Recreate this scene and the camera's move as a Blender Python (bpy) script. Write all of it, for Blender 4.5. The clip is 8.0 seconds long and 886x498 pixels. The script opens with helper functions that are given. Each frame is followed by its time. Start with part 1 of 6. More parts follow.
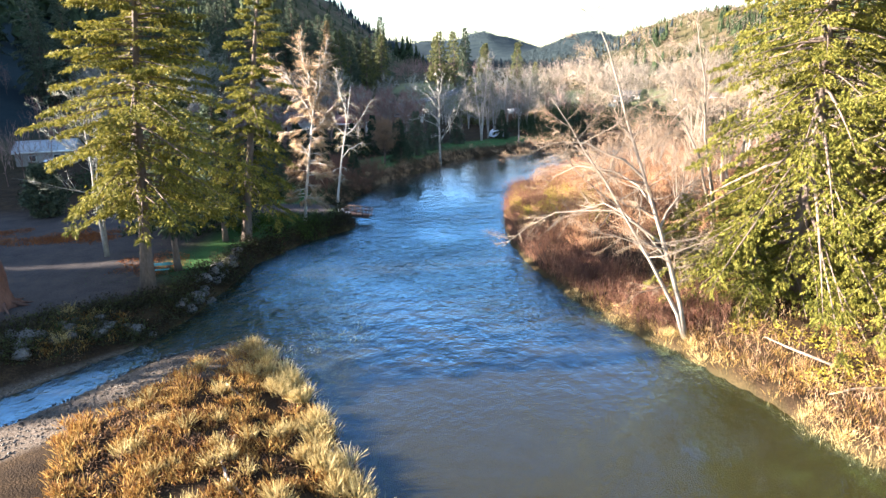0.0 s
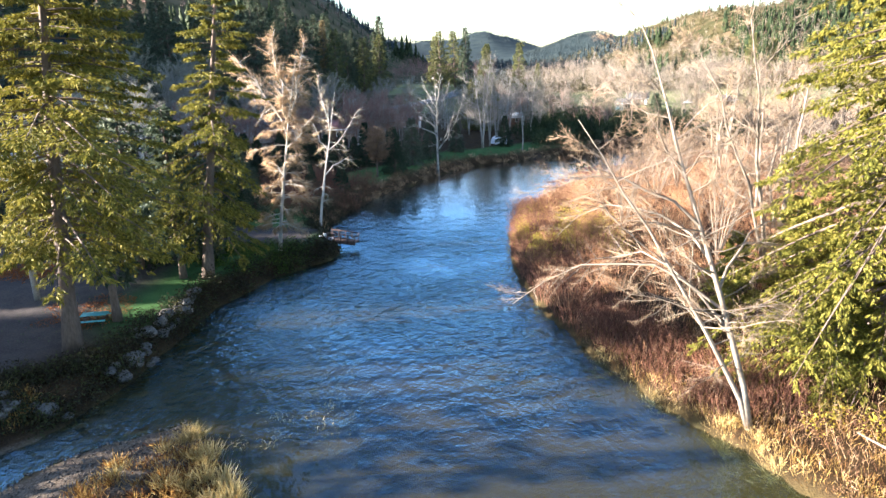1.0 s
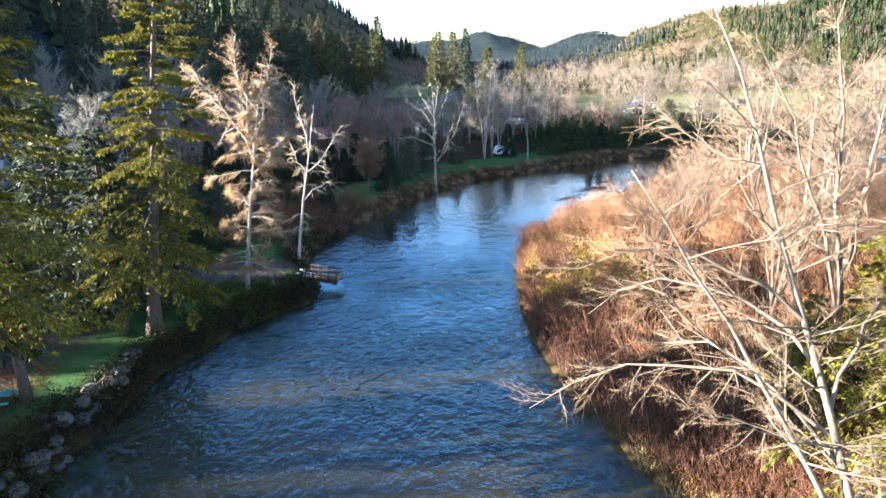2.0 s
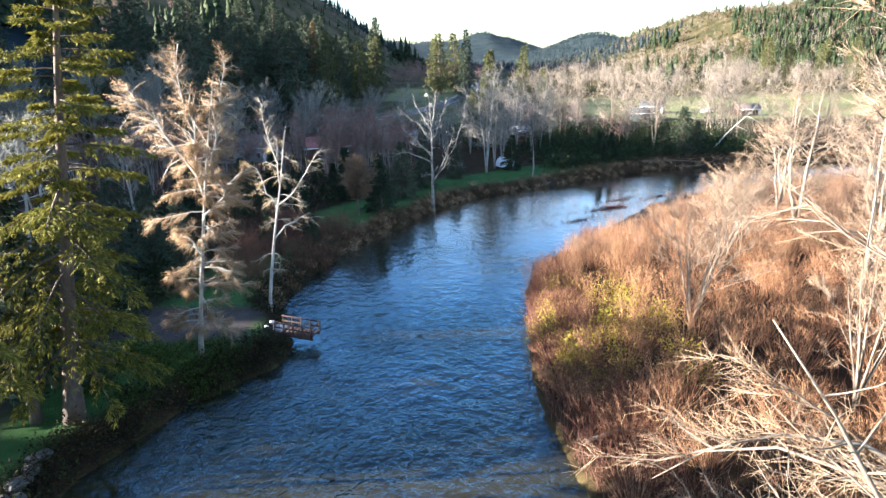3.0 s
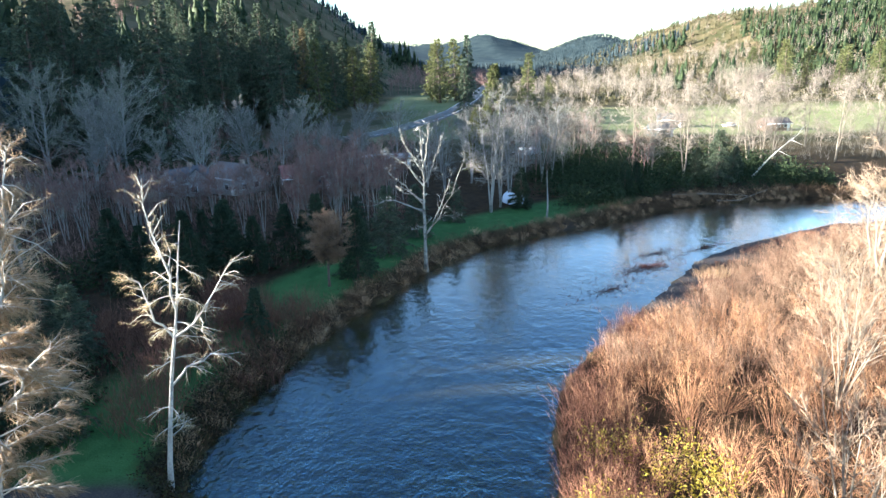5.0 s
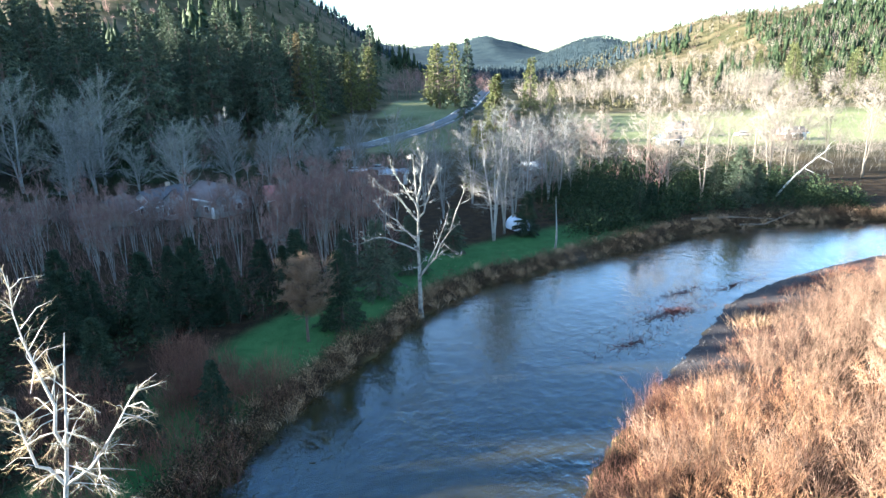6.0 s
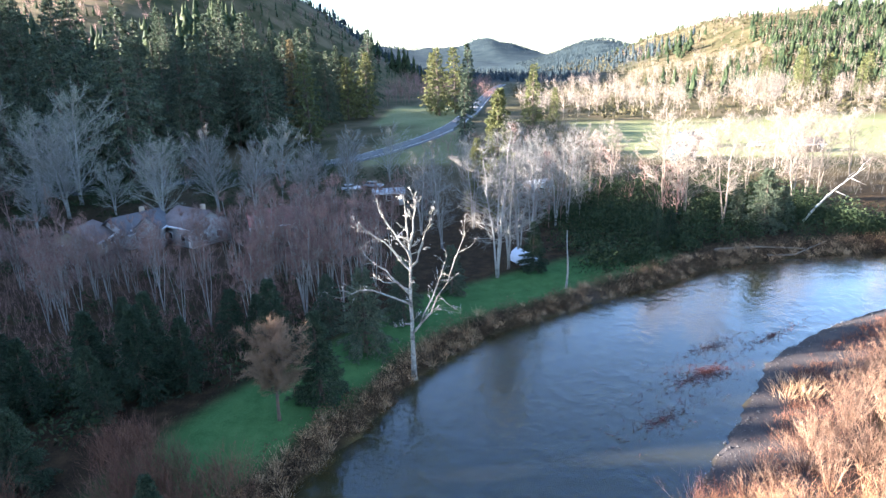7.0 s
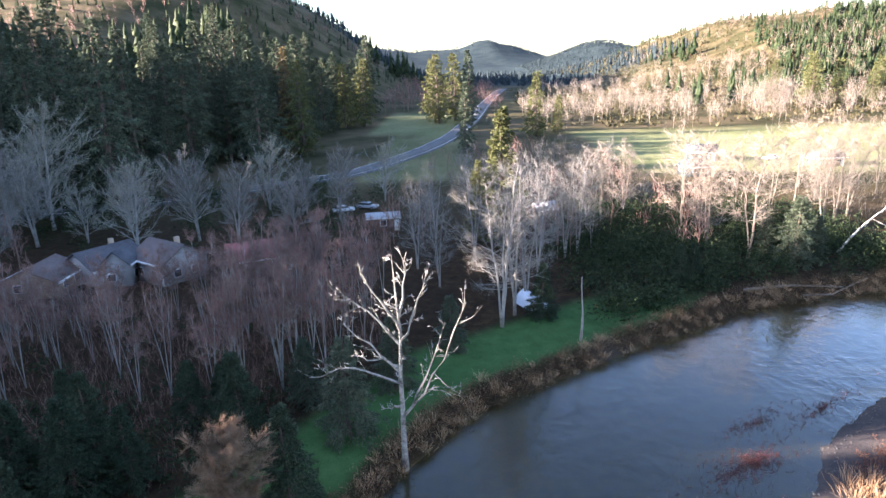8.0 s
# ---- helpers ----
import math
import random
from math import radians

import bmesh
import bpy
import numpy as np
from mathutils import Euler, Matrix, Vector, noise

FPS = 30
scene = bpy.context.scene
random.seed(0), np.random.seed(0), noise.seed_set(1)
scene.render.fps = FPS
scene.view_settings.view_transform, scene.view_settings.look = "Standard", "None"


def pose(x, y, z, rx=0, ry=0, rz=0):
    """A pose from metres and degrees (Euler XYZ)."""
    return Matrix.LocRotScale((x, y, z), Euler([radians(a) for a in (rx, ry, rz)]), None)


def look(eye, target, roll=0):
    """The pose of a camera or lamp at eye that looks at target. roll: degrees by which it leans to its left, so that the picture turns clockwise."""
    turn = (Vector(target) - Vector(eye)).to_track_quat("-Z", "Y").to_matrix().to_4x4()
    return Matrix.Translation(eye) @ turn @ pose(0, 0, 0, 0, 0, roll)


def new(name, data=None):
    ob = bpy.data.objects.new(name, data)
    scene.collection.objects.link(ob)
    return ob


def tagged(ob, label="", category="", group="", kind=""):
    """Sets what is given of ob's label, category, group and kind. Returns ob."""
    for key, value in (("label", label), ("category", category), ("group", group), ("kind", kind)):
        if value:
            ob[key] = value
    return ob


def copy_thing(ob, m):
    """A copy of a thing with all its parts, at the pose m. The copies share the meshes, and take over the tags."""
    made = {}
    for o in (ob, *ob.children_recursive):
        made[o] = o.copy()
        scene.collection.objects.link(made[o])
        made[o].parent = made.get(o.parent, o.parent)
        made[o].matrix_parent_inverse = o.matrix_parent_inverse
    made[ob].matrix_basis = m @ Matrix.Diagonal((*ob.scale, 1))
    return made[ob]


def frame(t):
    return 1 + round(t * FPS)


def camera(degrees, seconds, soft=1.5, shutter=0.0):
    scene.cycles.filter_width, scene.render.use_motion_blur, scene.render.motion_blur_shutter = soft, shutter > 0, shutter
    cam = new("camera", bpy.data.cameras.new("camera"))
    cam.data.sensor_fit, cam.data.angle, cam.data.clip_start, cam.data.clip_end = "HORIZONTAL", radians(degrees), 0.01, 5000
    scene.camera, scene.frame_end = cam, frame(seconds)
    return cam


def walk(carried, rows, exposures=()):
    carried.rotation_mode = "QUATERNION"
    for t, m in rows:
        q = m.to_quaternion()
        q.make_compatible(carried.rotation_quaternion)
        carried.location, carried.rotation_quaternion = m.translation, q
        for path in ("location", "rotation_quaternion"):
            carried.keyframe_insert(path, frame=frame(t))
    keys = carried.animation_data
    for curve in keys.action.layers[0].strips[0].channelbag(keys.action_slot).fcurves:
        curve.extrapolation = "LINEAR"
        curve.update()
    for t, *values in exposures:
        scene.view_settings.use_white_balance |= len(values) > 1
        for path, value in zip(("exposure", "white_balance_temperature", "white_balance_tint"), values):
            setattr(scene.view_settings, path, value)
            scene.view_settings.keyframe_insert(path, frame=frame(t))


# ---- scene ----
# ---- camera ----
cam = camera(72.0, 8.0)
# seconds, east, north, height, yaw, pitch, roll
ROWS = [
    (0.0, 1.754, 2.234, 19.096, 2.026, -16.910, -1.232),
    (0.5, 1.807, 7.368, 19.327, 2.030, -16.926, -1.204),
    (1.0, 1.847, 12.499, 19.621, 2.039, -16.935, -1.185),
    (1.5, 1.880, 17.615, 19.975, 2.052, -16.935, -1.173),
    (2.0, 1.909, 22.707, 20.389, 2.069, -16.928, -1.168),
    (2.5, 1.938, 27.766, 20.860, 2.089, -16.914, -1.171),
    (3.0, 1.971, 32.789, 21.388, 2.112, -16.893, -1.182),
    (3.5, 2.008, 37.774, 21.972, 2.138, -16.864, -1.200),
    (4.0, 2.051, 42.724, 22.612, 2.167, -16.830, -1.226),
    (4.5, 2.100, 47.642, 23.311, 2.197, -16.789, -1.260),
    (5.0, 2.156, 52.537, 24.068, 2.229, -16.741, -1.301),
    (5.5, 2.215, 57.418, 24.885, 2.263, -16.688, -1.349),
    (6.0, 2.277, 62.298, 25.766, 2.297, -16.630, -1.406),
    (6.5, 2.339, 67.195, 26.712, 2.332, -16.565, -1.469),
    (7.0, 2.396, 72.127, 27.728, 2.367, -16.496, -1.541),
    (7.5, 2.444, 77.115, 28.817, 2.401, -16.422, -1.620),
    (8.0, 2.478, 82.185, 29.984, 2.436, -16.343, -1.706),
]


def eye_pose(x, y, z, yaw, pitch, roll):
    a, p = radians(yaw), radians(pitch)
    ahead = Vector((-math.sin(a) * math.cos(p), math.cos(a) * math.cos(p), math.sin(p)))
    eye = Vector((x, y, z))
    return look(eye, eye + ahead * 2, roll)


EXPOSURES = [(0.0, 3.35, 6850, 15), (1.2, 3.28, 6700, 14), (2.8, 3.15, 6450, 13), (4.4, 3.22, 6250, 7), (6.0, 3.63, 6050, 6), (7.0, 3.86, 6350, 17), (8.0, 3.6, 6800, 24)]
walk(cam, [(r[0], eye_pose(*r[1:])) for r in ROWS], EXPOSURES)

# ---- light ----
SUN_FROM = Vector((-1.0, -0.1, 0.0)).normalized()
SUN_UP = radians(15.0)
world = bpy.data.worlds.new("sky")
scene.world = world
world.use_nodes = True
wn = world.node_tree.nodes
sky = wn.new("ShaderNodeTexSky")
sky.sky_type = "NISHITA"
sky.sun_disc = False
sky.sun_elevation = SUN_UP
sky.sun_rotation = math.atan2(SUN_FROM.x, SUN_FROM.y)
sky.air_density, sky.dust_density, sky.ozone_density = 1.1, 0.7, 3.2
wn["Background"].inputs["Strength"].default_value = 0.062
world.node_tree.links.new(sky.outputs[0], wn["Background"].inputs["Color"])
sun_data = bpy.data.lights.new("sun", "SUN")
sun_data.energy, sun_data.angle, sun_data.color = 5.0, radians(0.5), (1.0, 0.92, 0.82)
sun = new("sun", sun_data)
sun_way = SUN_FROM * math.cos(SUN_UP) + Vector((0, 0, math.sin(SUN_UP)))
sun.matrix_world = look(sun_way * 900, (0, 0, 0))


# ---- materials ----
def material(name):
    m = bpy.data.materials.new(name)
    m.use_nodes = True
    nt = m.node_tree
    nt.nodes.clear()
    return m, nt.nodes, nt.links


def ramp_of(n, l, source, stops):
    r = n.new("ShaderNodeValToRGB")
    el = r.color_ramp.elements
    while len(el) < len(stops):
        el.new(0.5)
    for e, (p, c) in zip(el, stops):
        e.position, e.color = p, (*c, 1)
    l.new(source, r.inputs[0])
    return r.outputs[0]


def mixed(n, l, fac, a, b, how="MIX"):
    m = n.new("ShaderNodeMix")
    m.data_type, m.blend_type = "RGBA", how
    for sock, v in ((m.inputs[0], fac), (m.inputs[6], a), (m.inputs[7], b)):
        if isinstance(v, (int, float)):
            sock.default_value = v
        elif isinstance(v, tuple):
            sock.default_value = (*v, 1)
        else:
            l.new(v, sock)
    return m.outputs[2]


def noise_of(n, l, scale, detail=4.0, rough=0.55, stretch=None, coord="Object"):
    t = n.new("ShaderNodeTexCoord")
    tex = n.new("ShaderNodeTexNoise")
    tex.inputs["Scale"].default_value = scale
    tex.inputs["Detail"].default_value = detail
    tex.inputs["Roughness"].default_value = rough
    src = t.outputs[coord]
    if stretch:
        mp = n.new("ShaderNodeMapping")
        mp.inputs["Scale"].default_value = stretch
        l.new(src, mp.inputs[0])
        src = mp.outputs[0]
    l.new(src, tex.inputs["Vector"])
    return tex.outputs[0]


def bumped(n, l, height, strength, distance):
    b = n.new("ShaderNodeBump")
    b.inputs["Strength"].default_value = strength
    b.inputs["Distance"].default_value = distance
    l.new(height, b.inputs["Height"])
    return b.outputs[0]


def surface(name, stops, scale, rough=0.8, bump=0.3, depth=0.02, fine=8.0, metal=0.0, stretch=None):
    """Two scales of noise through a colour ramp, with relief."""
    m, n, l = material(name)
    big, small = noise_of(n, l, scale, 3, stretch=stretch), noise_of(n, l, scale * fine, 5, stretch=stretch)
    both = mixed(n, l, 0.45, big, small)
    col = ramp_of(n, l, both, stops)
    info = n.new("ShaderNodeObjectInfo")
    tone = ramp_of(n, l, info.outputs["Random"], [(0.0, (0.82, 0.82, 0.82)), (1.0, (1.12, 1.12, 1.12))])
    col = mixed(n, l, 1.0, col, tone, "MULTIPLY")
    p = n.new("ShaderNodeBsdfPrincipled")
    p.inputs["Roughness"].default_value, p.inputs["Metallic"].default_value = rough, metal
    l.new(col, p.inputs["Base Color"])
    l.new(bumped(n, l, both, bump, depth), p.inputs["Normal"])
    o = n.new("ShaderNodeOutputMaterial")
    l.new(p.outputs[0], o.inputs[0])
    return m


def foliage(name, stops, through_light=0.3, rough=0.65, patch=0.35):
    """Leaves, needles, blades and twigs: each island has its own tone, and larger patches drift in hue."""
    m, n, l = material(name)
    geo = n.new("ShaderNodeNewGeometry")
    info = n.new("ShaderNodeObjectInfo")
    drift = noise_of(n, l, patch, 2, coord="Object")
    mixv = mixed(n, l, 0.45, geo.outputs["Random Per Island"], drift)
    col = ramp_of(n, l, mixv, stops)
    tone = ramp_of(n, l, info.outputs["Random"], [(0.0, (0.8, 0.84, 0.8)), (1.0, (1.18, 1.12, 1.05))])
    col = mixed(n, l, 1.0, col, tone, "MULTIPLY")
    p = n.new("ShaderNodeBsdfPrincipled")
    p.inputs["Roughness"].default_value = rough
    p.inputs["Specular IOR Level"].default_value = 0.1
    l.new(col, p.inputs["Base Color"])
    o = n.new("ShaderNodeOutputMaterial")
    if through_light > 0:
        tr = n.new("ShaderNodeBsdfTranslucent")
        l.new(col, tr.inputs[0])
        mx = n.new("ShaderNodeMixShader")
        mx.inputs[0].default_value = through_light
        l.new(p.outputs[0], mx.inputs[1])
        l.new(tr.outputs[0], mx.inputs[2])
        l.new(mx.outputs[0], o.inputs[0])
    else:
        l.new(p.outputs[0], o.inputs[0])
    return m


def plain(name, colour, rough=0.5, metal=0.0):
    return surface(name, [(0.25, tuple(c * 0.8 for c in colour)), (0.75, tuple(min(1, c * 1.12) for c in colour))], 1.5, rough, 0.15, 0.01, metal=metal)


# Low sun is painted into the yellow needles, shade into the dark ones.
SPRUCE_LIT = foliage("spruce needles with sunlight in the colour", [(0.15, (0.035, 0.046, 0.01)), (0.5, (0.14, 0.135, 0.026)), (0.85, (0.28, 0.24, 0.055))], 0.25)
SPRUCE_SHADED = foliage("dark spruce needles with shade in the colour", [(0.15, (0.014, 0.026, 0.02)), (0.42, (0.06, 0.084, 0.06)), (0.85, (0.14, 0.165, 0.11))], 0.2)
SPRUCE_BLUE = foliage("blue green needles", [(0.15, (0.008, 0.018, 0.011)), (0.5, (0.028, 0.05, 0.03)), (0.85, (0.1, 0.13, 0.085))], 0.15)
# The bluish tone stands in for haze over the far hills.
FOREST_FAR = foliage("distant forest with haze blue in the colour", [(0.2, (0.012, 0.022, 0.03)), (0.8, (0.03, 0.045, 0.05))], 0.0)
SPRUCE_RUST = foliage("rusty conifer needles", [(0.15, (0.08, 0.066, 0.035)), (0.5, (0.15, 0.12, 0.065)), (0.85, (0.22, 0.175, 0.1))], 0.25)
EVERGREEN = foliage("evergreen shrub leaves", [(0.2, (0.014, 0.026, 0.013)), (0.5, (0.036, 0.056, 0.026)), (0.85, (0.075, 0.09, 0.045))], 0.12, 0.8)
BRAMBLE = foliage("bramble and dead fern", [(0.15, (0.035, 0.02, 0.014)), (0.45, (0.13, 0.075, 0.045)), (0.7, (0.28, 0.18, 0.11)), (0.92, (0.07, 0.075, 0.03))], 0.2)
# Moss and ivy nearly black: the bank's shade is in the colour.
DARK_BANK = foliage("bank growth darkened for shade", [(0.15, (0.012, 0.012, 0.008)), (0.5, (0.034, 0.028, 0.018)), (0.85, (0.06, 0.075, 0.024))], 0.15)
TWIG_PALE = foliage("pale alder twigs", [(0.15, (0.12, 0.075, 0.055)), (0.5, (0.22, 0.155, 0.11)), (0.85, (0.34, 0.26, 0.19))], 0.0)
TWIG_PINK = foliage("pinkish willow twigs", [(0.15, (0.09, 0.04, 0.028)), (0.5, (0.25, 0.13, 0.075)), (0.85, (0.42, 0.27, 0.155))], 0.0)
TWIG_RED = foliage("red brown twigs", [(0.15, (0.06, 0.028, 0.024)), (0.5, (0.15, 0.068, 0.048)), (0.85, (0.26, 0.14, 0.09))], 0.0)
TWIG_GREY = foliage("grey alder twigs", [(0.15, (0.085, 0.077, 0.075)), (0.5, (0.185, 0.172, 0.165)), (0.85, (0.31, 0.3, 0.28))], 0.0)
TWIG_LICHEN = foliage("lichen grey twigs", [(0.15, (0.11, 0.11, 0.095)), (0.5, (0.225, 0.225, 0.195)), (0.85, (0.35, 0.36, 0.3))], 0.0)
TWIG_MAUVE = foliage("mauve thicket twigs", [(0.15, (0.1, 0.054, 0.05)), (0.5, (0.205, 0.118, 0.105)), (0.85, (0.33, 0.22, 0.19))], 0.0)
TWIG_TAN = foliage("tan catkin twigs", [(0.15, (0.24, 0.15, 0.09)), (0.5, (0.42, 0.28, 0.18)), (0.85, (0.58, 0.44, 0.3))], 0.1)
TWIG_ALDER = foliage("lichen tan twigs", [(0.15, (0.17, 0.125, 0.08)), (0.5, (0.3, 0.24, 0.155)), (0.85, (0.42, 0.38, 0.25))], 0.0)
TWIG_CREAM = foliage("cream sunlit twigs", [(0.15, (0.13, 0.108, 0.094)), (0.5, (0.23, 0.195, 0.17)), (0.85, (0.33, 0.295, 0.265))], 0.1)
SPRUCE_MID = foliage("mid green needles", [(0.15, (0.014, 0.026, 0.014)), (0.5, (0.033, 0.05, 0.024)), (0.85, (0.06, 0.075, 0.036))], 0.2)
CATKIN = foliage("brown catkins", [(0.15, (0.13, 0.08, 0.055)), (0.5, (0.24, 0.16, 0.11)), (0.85, (0.35, 0.26, 0.18))], 0.2)
TWIG_FLAT = foliage("pinkish tan willow twigs", [(0.15, (0.085, 0.046, 0.033)), (0.5, (0.2, 0.127, 0.088)), (0.85, (0.34, 0.24, 0.175))], 0.0)
STRAW = foliage("straw grass", [(0.15, (0.22, 0.15, 0.06)), (0.5, (0.42, 0.31, 0.14)), (0.85, (0.62, 0.5, 0.26))], 0.3)
RUSSET = foliage("russet dead grass", [(0.15, (0.06, 0.02, 0.01)), (0.45, (0.2, 0.1, 0.032)), (0.85, (0.5, 0.36, 0.13))], 0.25)
GRASS = foliage("lawn blades", [(0.15, (0.028, 0.056, 0.022)), (0.5, (0.048, 0.09, 0.036)), (0.85, (0.085, 0.13, 0.056))], 0.3)
SCRUB = foliage("olive and tan hillside scrub", [(0.15, (0.025, 0.027, 0.013)), (0.4, (0.06, 0.055, 0.027)), (0.65, (0.09, 0.08, 0.048)), (0.9, (0.13, 0.115, 0.08))], 0.1, patch=0.02)
# Sunlight on far conifers is put into this pale yellow olive.
SPRUCE_OLIVE = foliage("olive needles with far sunlight in the colour", [(0.15, (0.04, 0.05, 0.022)), (0.5, (0.11, 0.12, 0.05)), (0.85, (0.19, 0.195, 0.09))], 0.2)
WEED = foliage("dull red water weed", [(0.15, (0.1, 0.035, 0.035)), (0.5, (0.2, 0.075, 0.07)), (0.85, (0.3, 0.14, 0.12))], 0.1)
MOSS_GREEN = foliage("green bank ferns", [(0.2, (0.018, 0.035, 0.01)), (0.55, (0.06, 0.1, 0.022)), (0.9, (0.13, 0.18, 0.04))], 0.25)
WILLOW_LEAF = foliage("yellow willow leaves", [(0.2, (0.17, 0.15, 0.02)), (0.6, (0.3, 0.26, 0.04)), (0.9, (0.42, 0.36, 0.1))], 0.35)
BARK_PALE = surface("pale alder bark", [(0.3, (0.08, 0.064, 0.05)), (0.48, (0.165, 0.135, 0.105)), (0.75, (0.28, 0.235, 0.185))], 1.1, 0.8, 0.5, 0.02, stretch=(1, 1, 0.7))
BARK_BLEACHED = surface("bleached dead bark", [(0.3, (0.2, 0.18, 0.155)), (0.5, (0.42, 0.4, 0.36)), (0.75, (0.62, 0.6, 0.54))], 1.1, 0.8, 0.5, 0.02)
BARK_SNAG = surface("flaking bark of a dead tree", [(0.36, (0.045, 0.04, 0.035)), (0.47, (0.2, 0.185, 0.16)), (0.6, (0.4, 0.38, 0.33)), (0.8, (0.55, 0.53, 0.47))], 1.6, 0.85, 0.7, 0.03, fine=5.0)
BARK_GREY = surface("grey alder bark", [(0.3, (0.1, 0.09, 0.08)), (0.5, (0.26, 0.25, 0.23)), (0.75, (0.44, 0.43, 0.4))], 1.3, 0.85, 0.5, 0.02)
ROCK_DARK = surface("dark mossy rock", [(0.3, (0.03, 0.03, 0.028)), (0.55, (0.09, 0.085, 0.08)), (0.75, (0.22, 0.21, 0.19))], 1.6, 0.75, 0.8, 0.06)
BARK_DARK = surface("dark spruce bark", [(0.3, (0.05, 0.035, 0.028)), (0.55, (0.13, 0.095, 0.075)), (0.8, (0.22, 0.17, 0.14))], 1.5, 0.9, 0.8, 0.04, stretch=(1, 1, 0.25))
WOOD_DRIFT = surface("bleached driftwood", [(0.3, (0.16, 0.125, 0.095)), (0.7, (0.32, 0.28, 0.23))], 3.0, 0.8, 0.4, 0.01, stretch=(1, 1, 0.2))
WOOD_RED = surface("reddish rotten wood", [(0.3, (0.06, 0.026, 0.018)), (0.7, (0.17, 0.08, 0.055))], 2.0, 0.9, 0.8, 0.05, stretch=(1, 1, 0.2))


# ---- mesh helpers ----
class Geo:
    """Gathers vertices and faces of one mesh."""

    def __init__(self):
        self.v, self.q, self.t, self.n = [], [], [], 0

    def add(self, verts, quads=None, tris=None):
        if quads is not None and len(quads):
            self.q.append(np.asarray(quads, np.int32) + self.n)
        if tris is not None and len(tris):
            self.t.append(np.asarray(tris, np.int32) + self.n)
        self.v.append(np.asarray(verts, np.float32).reshape(-1, 3))
        self.n += len(self.v[-1])

    def mesh(self, name, smooth=False):
        me = bpy.data.meshes.new(name)
        v = np.concatenate(self.v) if self.v else np.zeros((0, 3), np.float32)
        q = np.concatenate(self.q).reshape(-1, 4) if self.q else np.zeros((0, 4), np.int32)
        t = np.concatenate(self.t).reshape(-1, 3) if self.t else np.zeros((0, 3), np.int32)
        me.vertices.add(len(v))
        me.vertices.foreach_set("co", v.ravel())
        me.loops.add(q.size + t.size)
        me.loops.foreach_set("vertex_index", np.concatenate([q.ravel(), t.ravel()]).astype(np.int32))
        me.polygons.add(len(q) + len(t))
        starts = np.concatenate([np.arange(len(q)) * 4, q.size + np.arange(len(t)) * 3]).astype(np.int32)
        me.polygons.foreach_set("loop_start", starts)
        if smooth:
            me.polygons.foreach_set("use_smooth", np.ones(len(q) + len(t), bool))
        me.update(calc_edges=True)
        return me

    def tube(self, pts, radii, sides=6, cap=True):
        pts = np.asarray(pts, float)
        n = len(pts)
        tan = np.gradient(pts, axis=0)
        tan /= np.linalg.norm(tan, axis=1, keepdims=True) + 1e-9
        ref = np.where(np.abs(tan[:, 2:3]) > 0.9, np.array([[1.0, 0, 0]]), np.array([[0, 0, 1.0]]))
        u = np.cross(tan, ref)
        u /= np.linalg.norm(u, axis=1, keepdims=True) + 1e-9
        w = np.cross(tan, u)
        a = np.arange(sides) * 2 * np.pi / sides
        ring = u[:, None] * np.cos(a)[None, :, None] + w[:, None] * np.sin(a)[None, :, None]
        verts = pts[:, None] + ring * np.asarray(radii, float)[:, None, None]
        i = np.arange(n - 1)[:, None] * sides
        j = np.arange(sides)[None]
        k = (j + 1) % sides
        quads = np.stack([i + j, i + k, i + sides + k, i + sides + j], -1).reshape(-1, 4)
        tris = [(0, b + 1, b) for b in range(1, sides - 1)] + [((n - 1) * sides, (n - 1) * sides + b, (n - 1) * sides + b + 1) for b in range(1, sides - 1)]
        self.add(verts.reshape(-1, 3), quads, tris if cap else None)

    def blades(self, base, way, length, width, rng, bend=0.0):
        """Pointed leaves, one diamond each, from base along way."""
        base, way = np.asarray(base, float), np.asarray(way, float)
        n = len(base)
        if not n:
            return
        way = way / (np.linalg.norm(way, axis=1, keepdims=True) + 1e-9)
        side = np.cross(way, rng.normal(size=(n, 3)))
        side /= np.linalg.norm(side, axis=1, keepdims=True) + 1e-9
        length, width = np.broadcast_to(length, n)[:, None], np.broadcast_to(width, n)[:, None]
        mid = base + way * length * 0.45
        tip = base + way * length
        tip[:, 2] -= (bend * length)[:, 0]
        v = np.stack([base, mid + side * width / 2, tip, mid - side * width / 2], 1).reshape(-1, 3)
        self.add(v, np.arange(4 * n).reshape(-1, 4))

    def spikes(self, base, tip, radius):
        """Thin three-sided twigs that end in a point."""
        base, tip = np.asarray(base, float), np.asarray(tip, float)
        n = len(base)
        if not n:
            return
        way = tip - base
        way /= np.linalg.norm(way, axis=1, keepdims=True) + 1e-9
        ref = np.where(np.abs(way[:, 2:3]) > 0.8, np.array([[1.0, 0, 0]]), np.array([[0, 0, 1.0]]))
        u = np.cross(way, ref)
        u /= np.linalg.norm(u, axis=1, keepdims=True) + 1e-9
        w = np.cross(way, u)
        r = np.broadcast_to(radius, n)[:, None]
        v = np.stack([base + u * r, base - 0.5 * u * r + 0.87 * w * r, base - 0.5 * u * r - 0.87 * w * r, tip], 1).reshape(-1, 3)
        o = np.arange(n)[:, None] * 4
        self.add(v, tris=np.concatenate([o + [0, 1, 3], o + [1, 2, 3], o + [2, 0, 3]]))

